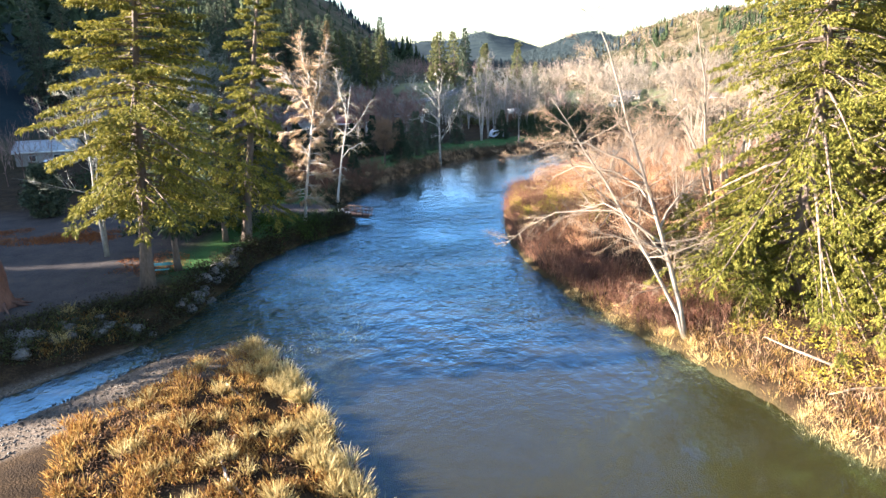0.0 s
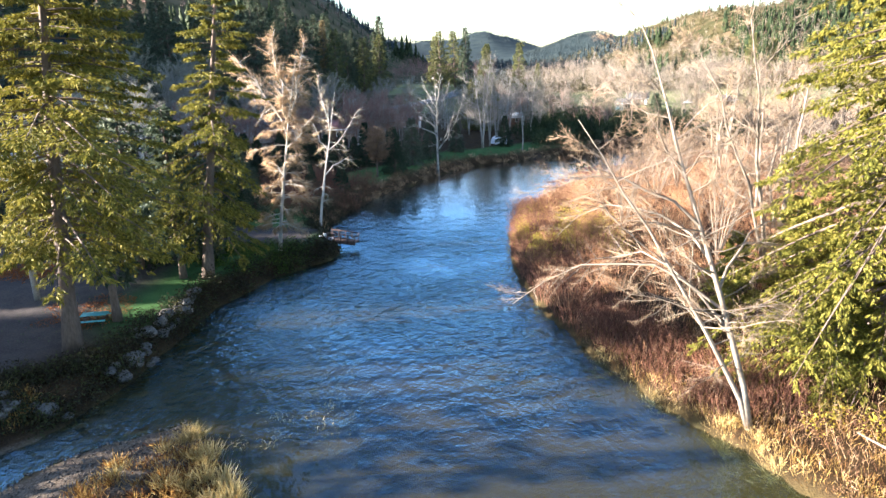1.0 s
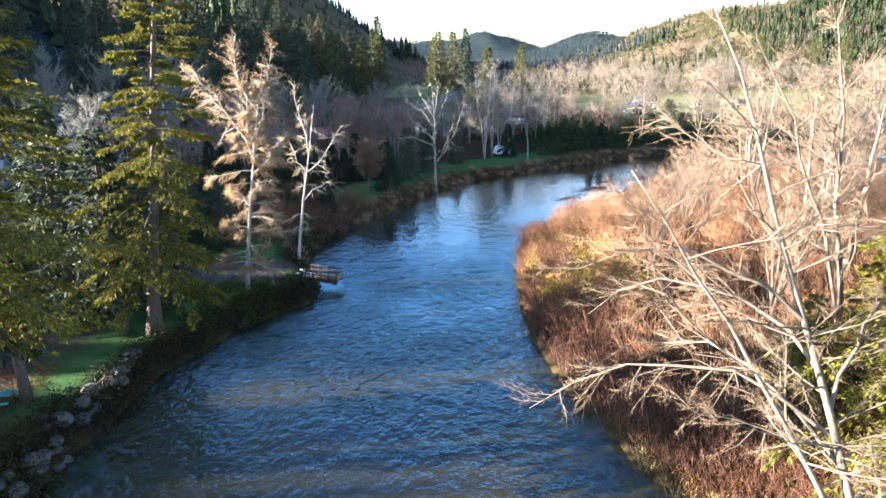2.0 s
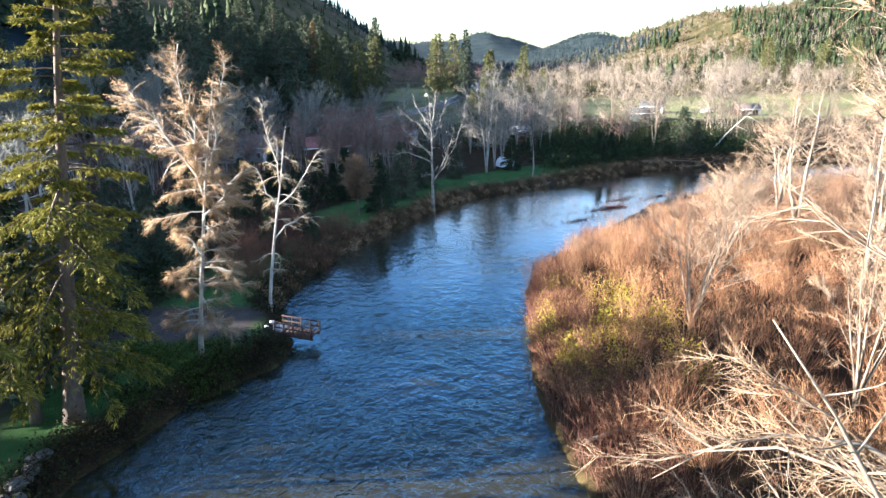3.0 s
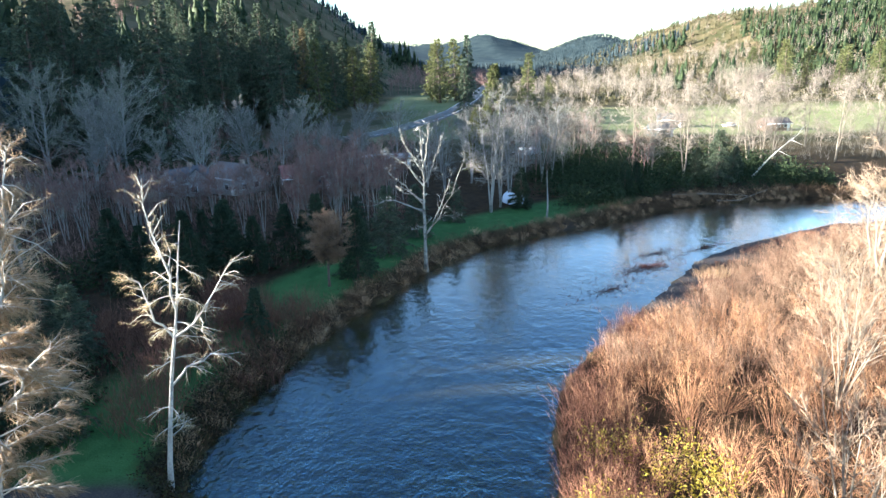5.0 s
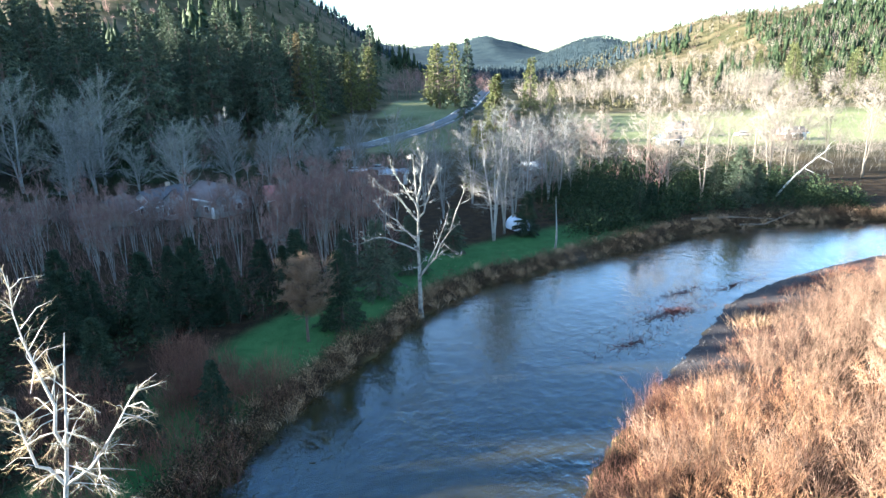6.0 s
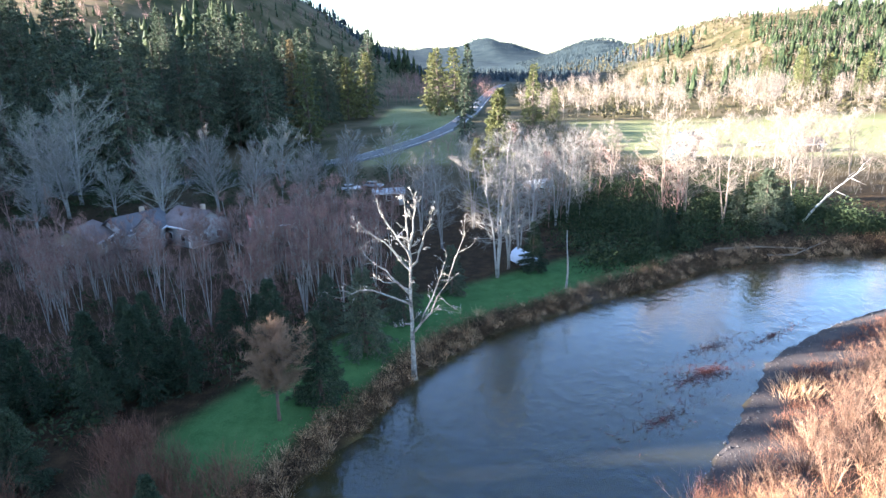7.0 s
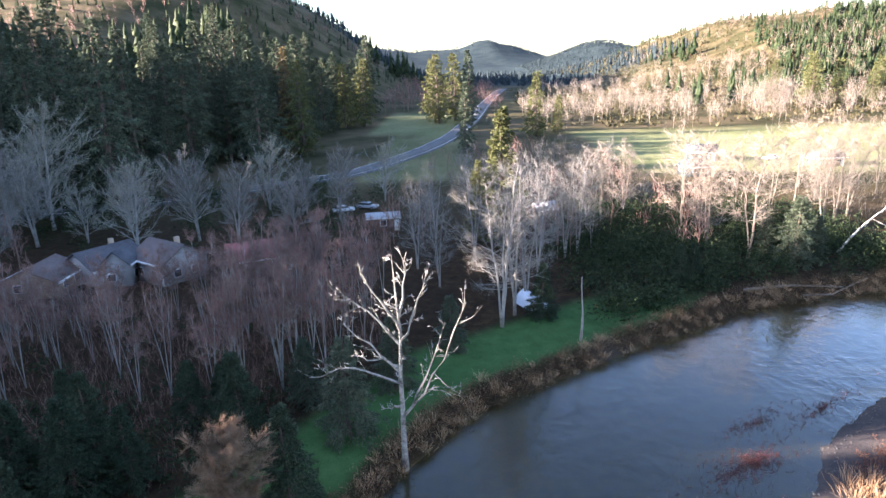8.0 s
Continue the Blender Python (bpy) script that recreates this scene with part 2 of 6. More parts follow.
    def box(self, lo, hi, turn=0.0, at=(0, 0, 0)):
        x0, y0, z0 = lo
        x1, y1, z1 = hi
        v = np.array([(x, y, z) for z in (z0, z1) for x, y in ((x0, y0), (x1, y0), (x1, y1), (x0, y1))], float)
        c, s = math.cos(turn), math.sin(turn)
        v = v @ np.array([[c, s, 0], [-s, c, 0], [0, 0, 1]]) + np.asarray(at, float)
        self.add(v, [(0, 3, 2, 1), (4, 5, 6, 7), (0, 1, 5, 4), (1, 2, 6, 5), (2, 3, 7, 6), (3, 0, 4, 7)])


def part(name, geo, mat, parent=None, label="", smooth=False):
    me = geo if isinstance(geo, bpy.types.Mesh) else geo.mesh(name, smooth)
    if mat is not None and not me.materials:
        me.materials.append(mat)
    ob = new(name, me)
    ob.parent = parent
    if label:
        tagged(ob, label)
    return ob


def thing(name, at, label, category, group="", kind="", turn=0.0):
    ob = new(name)
    ob.matrix_basis = pose(*at, 0, 0, turn)
    return tagged(ob, label, category, group, kind)


def stuff(name, geo, mat, label, category):
    return tagged(part(name, geo, mat), label, category, kind="stuff")


def smooth01(a, b, x):
    t = np.clip((np.asarray(x, float) - a) / (b - a), 0, 1)
    return t * t * (3 - 2 * t)


def wavy(x, y, size, seed=0.0):
    """Cheap smooth noise between -1 and 1."""
    x, y = np.asarray(x, float) / size, np.asarray(y, float) / size
    out = 0
    for k, (a, b, c) in enumerate(((1.0, 0.31, 0.7), (-0.43, 1.13, 2.1), (0.83, -0.77, 4.4), (1.7, 1.3, 5.2), (-2.1, 1.6, 1.3))):
        out = out + np.sin(a * x * 2.2 + b * y * 2.2 + c + seed * (k + 1.3)) / (1 + 0.35 * k)
    return out / 3.4


# ---- the lie of the land ----
LEFT_BANK = [(3, -90), (2, 0), (-0.5, 22), (-4.9, 29.5), (-7.3, 34.3), (-10.7, 38.8), (-14.5, 43.2), (-19.9, 47), (-19.7, 52), (-19, 61), (-16.5, 67.5),
             (-12.5, 73), (-11.3, 76), (-12.5, 79.5), (-15.3, 84), (-14.8, 92), (-12.3, 101), (-8.8, 110), (-5.9, 115), (-2.6, 123), (4, 132), (12.5, 138),
             (21, 144), (27, 147.5), (37, 154), (45, 157.5), (58, 160), (90, 163), (140, 165)]
RIGHT_BANK = [(140, 147), (90, 146), (54, 141), (41.8, 134.5), (36, 130.5), (30, 125.5), (26, 119), (22, 114), (18, 107.8), (14.3, 102.8), (11, 97.9), (8.9, 93.5),
              (7.8, 87), (7.1, 80), (6.7, 74), (7, 66), (8.5, 58), (11, 50.5), (13.5, 45), (16.7, 39.5), (18.9, 34.7), (21, 29.5), (24, 24), (28, 10), (30, -90)]
RIVER = np.array(LEFT_BANK + RIGHT_BANK, float)
CREEK = np.array([(-13.5, 43.8), (-19.9, 47.5), (-21.5, 41.5), (-26.5, 34.5), (-34, 28), (-70, 6), (-70, 3), (-33, 24.8), (-24.5, 32), (-19, 40)], float)


def edge_distance(px, py, poly):
    """Distance to a polygon's outline; negative inside."""
    best = np.full(px.shape, 1e9)
    inside = np.zeros(px.shape, bool)
    for (ax, ay), (bx, by) in zip(poly, np.roll(poly, -1, 0)):
        dx, dy = bx - ax, by - ay
        t = np.clip(((px - ax) * dx + (py - ay) * dy) / (dx * dx + dy * dy), 0, 1)
        best = np.minimum(best, (px - ax - t * dx) ** 2 + (py - ay - t * dy) ** 2)
        if dy:
            cross = ((ay > py) != (by > py)) & (px < (bx - ax) * (py - ay) / dy + ax)
            inside ^= cross
    best = np.sqrt(best)
    return np.where(inside, -best, best)


def bump2(x, y, cx, cy, sx, sy, h):
    return h * np.exp(-((x - cx) ** 2 / (2 * sx * sx) + (y - cy) ** 2 / (2 * sy * sy)))


def hills(x, y):
    # Heights up to y 370 are shaped to throw or clear the hill's shadow.
    ridge = np.interp(y, [-200, 20, 31, 70, 95, 110, 124, 140, 152, 290, 330, 370, 420, 640, 900], [36, 36, 43, 44.5, 50, 54, 63, 62, 57, 60, 51, 44, 52, 109, 109])
    foot = -84 - 14 * smooth01(150, 20, y) + 66 * smooth01(330, 640, y)
    left = ridge * smooth01(0, 1, (foot - x) / (150 + 60 * smooth01(300, 600, y)))
    left = left * smooth01(1500, 750, y)
    crest = np.interp(x, [120, 170, 217, 241, 263, 292, 350, 450, 900, 1400], [0, 12, 28, 33, 47, 60, 66, 68, 74, 40])
    right = crest * smooth01(400, 790, y) * smooth01(1600, 900, y)
    far = bump2(x, y, 305, 1570, 88, 150, 60) + bump2(x, y, 110, 2480, 110, 200, 70) + bump2(x, y, -180, 2600, 260, 250, 50)
    far = far + bump2(x, y, 420, 3000, 240, 250, 36) + bump2(x, y, 1000, 2300, 380, 400, 120) + bump2(x, y, -900, 2100, 420, 500, 190)
    valley = 9 * smooth01(180, 700, y) + 10 * smooth01(900, 2600, y)
    return left + right + far + valley


def ground_height(x, y):
    x, y = np.asarray(x, float), np.asarray(y, float)
    d = np.minimum(edge_distance(x, y, RIVER), edge_distance(x, y, CREEK))
    d = d + 0.35 * wavy(x, y, 3.1) + 0.2 * wavy(x, y, 1.3, 2)
    mid = 6 + 0.12 * (y - 40)
    on_bar = smooth01(47, 43, y) * smooth01(2, -1, x - mid * 0) * smooth01(-34, -26, x + (36 - y) * 0.9)
    on_right = smooth01(5, 12, x) * smooth01(150, 118, y)
    low = np.clip(0.13 * d, -9, 0.95)
    tall = 1.55 * smooth01(-0.2, 2.4, d) + 0.25 * smooth01(3, 12, d)
    slope = 0.6 * smooth01(-0.3, 0.8, d) + 1.6 * smooth01(1, 12, d)
    slope = slope * (1 - 0.72 * smooth01(70, 112, y) * smooth01(24, 4, d)) * (1 - 0.6 * smooth01(102, 114, y) * smooth01(12, 6, d))
    land = tall * (1 - on_bar) * (1 - on_right) + low * on_bar + slope * on_right * (1 - on_bar)
    land = land + 0.12 * wavy(x, y, 4.0, 1) * smooth01(1, 5, d) + 0.05 * wavy(x, y, 1.1, 3) * smooth01(0, 1, d)
    bed = -0.15 - 0.3 * np.minimum(np.abs(d), 6.0) + 0.06 * wavy(x, y, 1.7, 5)
    h = np.where(d > 0, land, bed)
    return h + hills(x, y) * smooth01(20, 60, d) * (1 + 0.08 * wavy(x, y, 60, 2)) + 1.2 * wavy(x, y, 90, 4) * smooth01(120, 300, np.hypot(x, y - 90))


def land_at(x, y):
    return float(ground_height(np.array([x]), np.array([y]))[0])


def spread(a, b, step, far_a, far_b, grow=1.13):
    mids = list(np.arange(a, b, step))
    up, s = [b], step
    while up[-1] < far_b:
        s *= grow
        up.append(up[-1] + s)
    down, s = [a], step
    while down[0] > far_a:
        s *= grow
        down.insert(0, down[0] - s)
    return np.array(down[:-1] + mids + up)


GX, GY = spread(-46, 74, 0.75, -3200, 3200), spread(8, 175, 0.75, -1500, 4300, 1.09)
MX, MY = np.meshgrid(GX, GY)
MZ = ground_height(MX, MY)
ground_geo = Geo()
nx, ny = len(GX), len(GY)
cell = np.arange(ny - 1)[:, None] * nx + np.arange(nx - 1)[None]
ground_geo.add(np.stack([MX, MY, MZ], -1).reshape(-1, 3), np.stack([cell, cell + 1, cell + nx + 1, cell + nx], -1).reshape(-1, 4))
ground_mesh = ground_geo.mesh("ground", True)
DIST = np.minimum(edge_distance(MX, MY, RIVER), edge_distance(MX, MY, CREEK))
left_side = (MX < 60) & (DIST > 0) & (MX < 0.8 * np.maximum(MY - 118, 0) + 2) & (MY > 45)
lawn = left_side * smooth01(1.6, 3.0, DIST + 0.4 * wavy(MX, MY, 2.5)) * smooth01(12, 9, DIST + 1.6 * wavy(MX, MY, 9)) * smooth01(49, 55, MY) * smooth01(160, 150, MY)
pad = smooth01(-27, -25.5, MX + 0.8 * wavy(MX, MY, 4)) * smooth01(-14.5, -16, MX) * smooth01(73.5, 75, MY) * smooth01(82, 80, MY + 0.5 * wavy(MX, MY, 3))
yard = smooth01(-24, -29, MX + 2.0 * wavy(MX, MY, 7)) * smooth01(-75, -66, MX) * smooth01(40, 44, MY + 1.0 * wavy(MX, MY, 5)) * smooth01(80, 72, MY)
pad = np.maximum(pad, yard)
lawn = lawn * (1 - pad)
fields = np.maximum(smooth01(238, 252, MY + 9 * wavy(MX, MY, 30)) * smooth01(345, 330, MY) * smooth01(42, 54, MX + 8 * wavy(MX, MY, 25)) * smooth01(210, 170, MX),
                    smooth01(322, 332, MY + 0.5 * MX) * smooth01(445, 432, MY) * smooth01(-42, -36, MX) * smooth01(2, -4, MX))
roadside = smooth01(-30, -24, MX) * smooth01(6, -4, MX) * smooth01(236, 246, MY) * smooth01(330, 322, MY + 0.5 * MX)
lawn = np.maximum(lawn, np.maximum(fields, roadside * 0.6))
gravel = smooth01(44.5, 43, MY) * smooth01(3, 0, MX) * smooth01(-0.8, 0.4, MX + 20.5 + (43 - MY) * 0.85) * smooth01(6.2, 4.6, edge_distance(MX, MY, CREEK) + 0.9 * wavy(MX, MY, 2)) * (DIST > 0)
pad = np.maximum(pad, smooth01(10, 7, DIST + wavy(MX, MY, 4)) * smooth01(14, 17, MX) * smooth01(102, 106, MY) * smooth01(146, 140, MY) * (DIST > -1))
zone = ground_mesh.color_attributes.new("zone", "FLOAT_COLOR", "POINT")
zone.data.foreach_set("color", np.stack([lawn, gravel, pad, smooth01(0.3, -0.2, DIST)], -1).astype(np.float32).ravel())
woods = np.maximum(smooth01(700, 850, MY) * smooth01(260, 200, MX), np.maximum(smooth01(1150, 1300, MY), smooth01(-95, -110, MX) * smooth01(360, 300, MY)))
upland = ground_mesh.attributes.new("upland", "FLOAT", "POINT")
upland.data.foreach_set("value", np.maximum(smooth01(170, 260, MY), smooth01(-70, -110, MX)).astype(np.float32).ravel())
woody = ground_mesh.attributes.new("woods", "FLOAT", "POINT")
woody.data.foreach_set("value", woods.astype(np.float32).ravel())


def ground_material():
    m, n, l = material("earth")
    attr = n.new("ShaderNodeAttribute")
    attr.attribute_name = "zone"
    sep = n.new("ShaderNodeSeparateColor")
    l.new(attr.outputs["Color"], sep.inputs[0])
    big, mid, fine = noise_of(n, l, 0.05, 4), noise_of(n, l, 0.7, 5), noise_of(n, l, 9.0, 5)
    # Duff is darkened for the shade that thin twigs fail to cast.
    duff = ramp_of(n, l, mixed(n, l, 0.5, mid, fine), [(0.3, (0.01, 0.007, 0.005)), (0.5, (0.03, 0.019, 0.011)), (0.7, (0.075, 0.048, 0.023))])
    hill = ramp_of(n, l, big, [(0.35, (0.03, 0.034, 0.014)), (0.5, (0.065, 0.055, 0.028)), (0.65, (0.11, 0.085, 0.05))])
    wood = n.new("ShaderNodeAttribute")
    wood.attribute_name = "woods"
    # Wooded ground takes the same bluish haze tone in its colour.
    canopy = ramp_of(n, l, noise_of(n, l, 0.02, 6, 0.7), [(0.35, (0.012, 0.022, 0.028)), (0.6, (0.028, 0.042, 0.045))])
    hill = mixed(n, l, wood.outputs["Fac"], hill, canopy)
    open_land = n.new("ShaderNodeAttribute")
    open_land.attribute_name = "upland"
    far_fac = open_land.outputs["Fac"]
    duff = mixed(n, l, far_fac, duff, hill)
    turf = ramp_of(n, l, mixed(n, l, 0.5, mid, fine), [(0.3, (0.024, 0.062, 0.02)), (0.5, (0.042, 0.105, 0.034)), (0.72, (0.075, 0.14, 0.052))])
    pasture = ramp_of(n, l, mixed(n, l, 0.5, big, mid), [(0.3, (0.1, 0.115, 0.05)), (0.5, (0.16, 0.17, 0.08)), (0.7, (0.23, 0.22, 0.12))])
    turf = mixed(n, l, far_fac, turf, pasture)
    vor = n.new("ShaderNodeTexVoronoi")
    tc = n.new("ShaderNodeTexCoord")
    vor.inputs["Scale"].default_value = 11.0
    l.new(tc.outputs["Object"], vor.inputs["Vector"])
    stones = ramp_of(n, l, vor.outputs["Color"], [(0.1, (0.05, 0.041, 0.034)), (0.5, (0.115, 0.095, 0.08)), (0.95, (0.23, 0.2, 0.17))])
    stones = mixed(n, l, mixed(n, l, 0.5, mid, (0.35, 0.35, 0.35)), stones, (0.09, 0.065, 0.042))
    drive = ramp_of(n, l, mixed(n, l, 0.6, mid, fine), [(0.32, (0.03, 0.027, 0.027)), (0.55, (0.065, 0.058, 0.057)), (0.7, (0.11, 0.075, 0.045))])
    bed = ramp_of(n, l, mixed(n, l, 0.5, mid, fine), [(0.3, (0.035, 0.027, 0.012)), (0.6, (0.09, 0.068, 0.03)), (0.8, (0.15, 0.11, 0.05))])
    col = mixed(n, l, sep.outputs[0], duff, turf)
    col = mixed(n, l, sep.outputs[1], col, stones)
    col = mixed(n, l, sep.outputs[2], col, drive)
    col = mixed(n, l, attr.outputs["Alpha"], col, bed)
    p = n.new("ShaderNodeBsdfPrincipled")
    p.inputs["Roughness"].default_value = 0.92
    p.inputs["Specular IOR Level"].default_value = 0.06
    l.new(col, p.inputs["Base Color"])
    relief = mixed(n, l, 0.5, fine, vor.outputs["Distance"])
    l.new(bumped(n, l, relief, 0.7, 0.08), p.inputs["Normal"])
    o = n.new("ShaderNodeOutputMaterial")
    l.new(p.outputs[0], o.inputs[0])
    return m


ground = part("ground", ground_mesh, ground_material())
tagged(ground, "earth, lawn and gravel of a wooded river valley", "ground", kind="structure")


def water_material():
    m, n, l = material("river water")
    tc = n.new("ShaderNodeTexCoord")
    waves = []
    for scale, stretch in ((0.3, (1, 0.7, 1)), (0.9, (1, 0.75, 1)), (2.2, (1, 0.9, 1))):
        waves.append(noise_of(n, l, scale, 3, 0.6, stretch=stretch))
    both = mixed(n, l, 0.1, mixed(n, l, 0.55, waves[0], waves[1]), waves[2])
    calm = ramp_of(n, l, noise_of(n, l, 0.06, 3), [(0.35, (0.25, 0.25, 0.25)), (0.62, (1, 1, 1))])
    b = n.new("ShaderNodeBump")
    b.inputs["Distance"].default_value = 1.35
    l.new(both, b.inputs["Height"])
    place = n.new("ShaderNodeSeparateXYZ")
    l.new(tc.outputs["Object"], place.inputs[0])
    pool = n.new("ShaderNodeMapRange")
    for k, v in (("From Min", 72.0), ("From Max", 106.0), ("To Min", 1.0), ("To Max", 0.18)):
        pool.inputs[k].default_value = v
    l.new(place.outputs["Y"], pool.inputs["Value"])
    tail = n.new("ShaderNodeMapRange")
    for k, v in (("From Min", 30.0), ("From Max", 56.0), ("To Min", 0.12), ("To Max", 1.0)):
        tail.inputs[k].default_value = v
    l.new(place.outputs["Y"], tail.inputs["Value"])
    l.new(mixed(n, l, 1.0, mixed(n, l, 1.0, calm, pool.outputs[0], "MULTIPLY"), tail.outputs[0], "MULTIPLY"), b.inputs["Strength"])
    body = n.new("ShaderNodeMixShader")
    murk = n.new("ShaderNodeBsdfDiffuse")
    murk.inputs[0].default_value = (0.062, 0.057, 0.023, 1)
    clear = n.new("ShaderNodeBsdfTransparent")
    clear.inputs[0].default_value = (0.75, 0.56, 0.18, 1)
    body.inputs[0].default_value = 0.38
    l.new(clear.outputs[0], body.inputs[1])
    l.new(murk.outputs[0], body.inputs[2])
    gloss = n.new("ShaderNodeBsdfGlossy")
    gloss.inputs["Roughness"].default_value = 0.06
    # Reflection is coloured: strong blue upstream of nothing, near grey past y 118.
    tint_fade = n.new("ShaderNodeMapRange")
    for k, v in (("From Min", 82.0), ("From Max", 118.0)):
        tint_fade.inputs[k].default_value = v
    l.new(place.outputs["Y"], tint_fade.inputs["Value"])
    l.new(mixed(n, l, tint_fade.outputs[0], (0.36, 0.7, 1.0), (0.66, 0.67, 0.7)), gloss.inputs["Color"])
    l.new(b.outputs[0], gloss.inputs["Normal"])
    fres = n.new("ShaderNodeFresnel")
    fres.inputs[0].default_value = 1.4
    l.new(b.outputs[0], fres.inputs["Normal"])
    top = n.new("ShaderNodeMixShader")
    shine = n.new("ShaderNodeMath")
    steep = n.new("ShaderNodeMath")
    steep.operation = "POWER"
    steep.inputs[1].default_value = 1.32
    l.new(fres.outputs[0], steep.inputs[0])
    shine.operation, shine.use_clamp = "MULTIPLY", True
    shine.inputs[1].default_value = 5.2
    l.new(steep.outputs[0], shine.inputs[0])
    l.new(shine.outputs[0], top.inputs[0])
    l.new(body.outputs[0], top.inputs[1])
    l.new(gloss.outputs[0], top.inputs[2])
    o = n.new("ShaderNodeOutputMaterial")
    l.new(top.outputs[0], o.inputs[0])
    return m


water_geo = Geo()
wx, wy = np.meshgrid(np.linspace(-72, 145, 60), np.linspace(-95, 172, 70))
wc = np.arange(69)[:, None] * 60 + np.arange(59)[None]
water_geo.add(np.stack([wx, wy, 0 * wx], -1).reshape(-1, 3), np.stack([wc, wc + 1, wc + 61, wc + 60], -1).reshape(-1, 4))
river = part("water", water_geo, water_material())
tagged(river, "rippled brown water of a small river, reflections tinted blue", "river", kind="structure")


# ---- trees ----
def unit(v):
    v = np.asarray(v, float)
    return v / (np.linalg.norm(v, axis=-1, keepdims=True) + 1e-9)


def conifer_geo(seed, height, radius, clear=0.12, branches=110, twigs=14, clumps=3, leaf=0.5, droop=0.5, lean=(0, 0), ragged=0.25, top_power=0.8, needles=3, wide=0.34, thin=0.36):
    """Trunk, limbs and needles of a spruce, as three meshes."""
    rng = np.random.default_rng(seed)
    trunk, limbs, crown = Geo(), Geo(), Geo()
    zs = np.linspace(0, 1, 9)
    base_r = 0.016 * height + 0.05
    wob = np.cumsum(rng.normal(0, 0.006 * height, (9, 2)), 0) * zs[:, None]
    axis = np.stack([lean[0] * zs + wob[:, 0], lean[1] * zs + wob[:, 1], zs * height - 0.3 * (zs == 0)], 1)
    rad = base_r * (1 - zs) ** 0.8 + 0.015
    rad[0] *= 1.35
    trunk.tube(axis, rad, 8)
    frac = clear + (1 - clear) * (np.arange(branches) + rng.random(branches)) / branches
    frac = np.minimum(frac, 0.995)
    az = np.arange(branches) * 2.39996 + rng.normal(0, 0.35, branches)
    lens = radius * np.clip((1 - frac) / (1 - clear), 0.02, 1) ** top_power * (1 + ragged * rng.normal(size=branches)).clip(0.35, 1.5)
    low = smooth01(0.0, 0.22, (frac - clear) / (1 - clear))
    lens = lens * (0.62 + 0.38 * low) + 0.12
    root = np.stack([np.interp(frac, zs, axis[:, k]) for k in range(3)], 1)
    out = np.stack([np.cos(az), np.sin(az), 0 * az], 1)
    rise = 0.55 * frac - 0.18 - 0.15 * rng.random(branches)
    steps = np.linspace(0, 1, 5)
    sag = droop * (steps**1.6) - 0.22 * np.maximum(steps - 0.6, 0)
    bases, ways, sizes = [], [], []
    for i in range(branches):
        pts = root[i] + out[i] * (lens[i] * steps)[:, None]
        pts[:, 2] += lens[i] * (rise[i] * steps - sag * (1.05 - frac[i]))
        limbs.tube(pts, (0.012 + 0.014 * lens[i]) * (1.05 - steps), 3, False)
        k = max(4, int(twigs * (0.35 + 0.65 * lens[i] / radius)))
        s = np.sort(rng.uniform(0.12, 1.0, k)) ** 0.8
        p = np.stack([np.interp(s, steps, pts[:, c]) for c in range(3)], 1)
        along = unit(pts[-1] - pts[0])
        side = np.cross(along, (0, 0, 1.0)) * np.where(np.arange(k) % 2, 1, -1)[:, None]
        tl = (wide * lens[i] * (1.12 - s) + 0.3) * rng.uniform(0.6, 1.25, k)
        tw = unit(along * 0.75 + side * rng.uniform(0.5, 1.1, k)[:, None] + np.array([0, 0, -0.42 * droop]) * rng.random(k)[:, None])
        for c in range(clumps):
            u = (c + 0.35) / clumps
            q = p + tw * (tl * u)[:, None]
            for d in range(needles):
                w = tw + 0.5 * rng.normal(size=(k, 3)) + np.array([0, 0, -0.45 * droop])
                bases.append(q + 0.05 * rng.normal(size=(k, 3)))
                ways.append(w)
                sizes.append(leaf * rng.uniform(0.6, 1.3, k))
    sz = np.concatenate(sizes)
    crown.blades(np.concatenate(bases), np.concatenate(ways), sz, sz * thin, rng, 0.12)
    return trunk, limbs, crown


def plant(name, geos, mats, names, at, label, category, group="", turn=0.0, scale=1.0):
    root = thing(name, at, label, category, group, turn=turn)
    root.scale = (scale, scale, scale)
    for g, m, nm in zip(geos, mats, names):
        ob = part(nm, g, m, root)
        if nm == "branching":
            tagged(ob, kind="stuff")
    return root


CONIFER_PARTS = ("trunk", "branching", "crown")


def spruce(seed, x, y, height, radius, needles_mat, label, group="", **kw):
    return plant("spruce_tree", conifer_geo(seed, height, radius, **kw), (BARK_DARK, BARK_DARK, needles_mat), CONIFER_PARTS, (x, y, land_at(x, y) - 0.1), label, "tree", group)


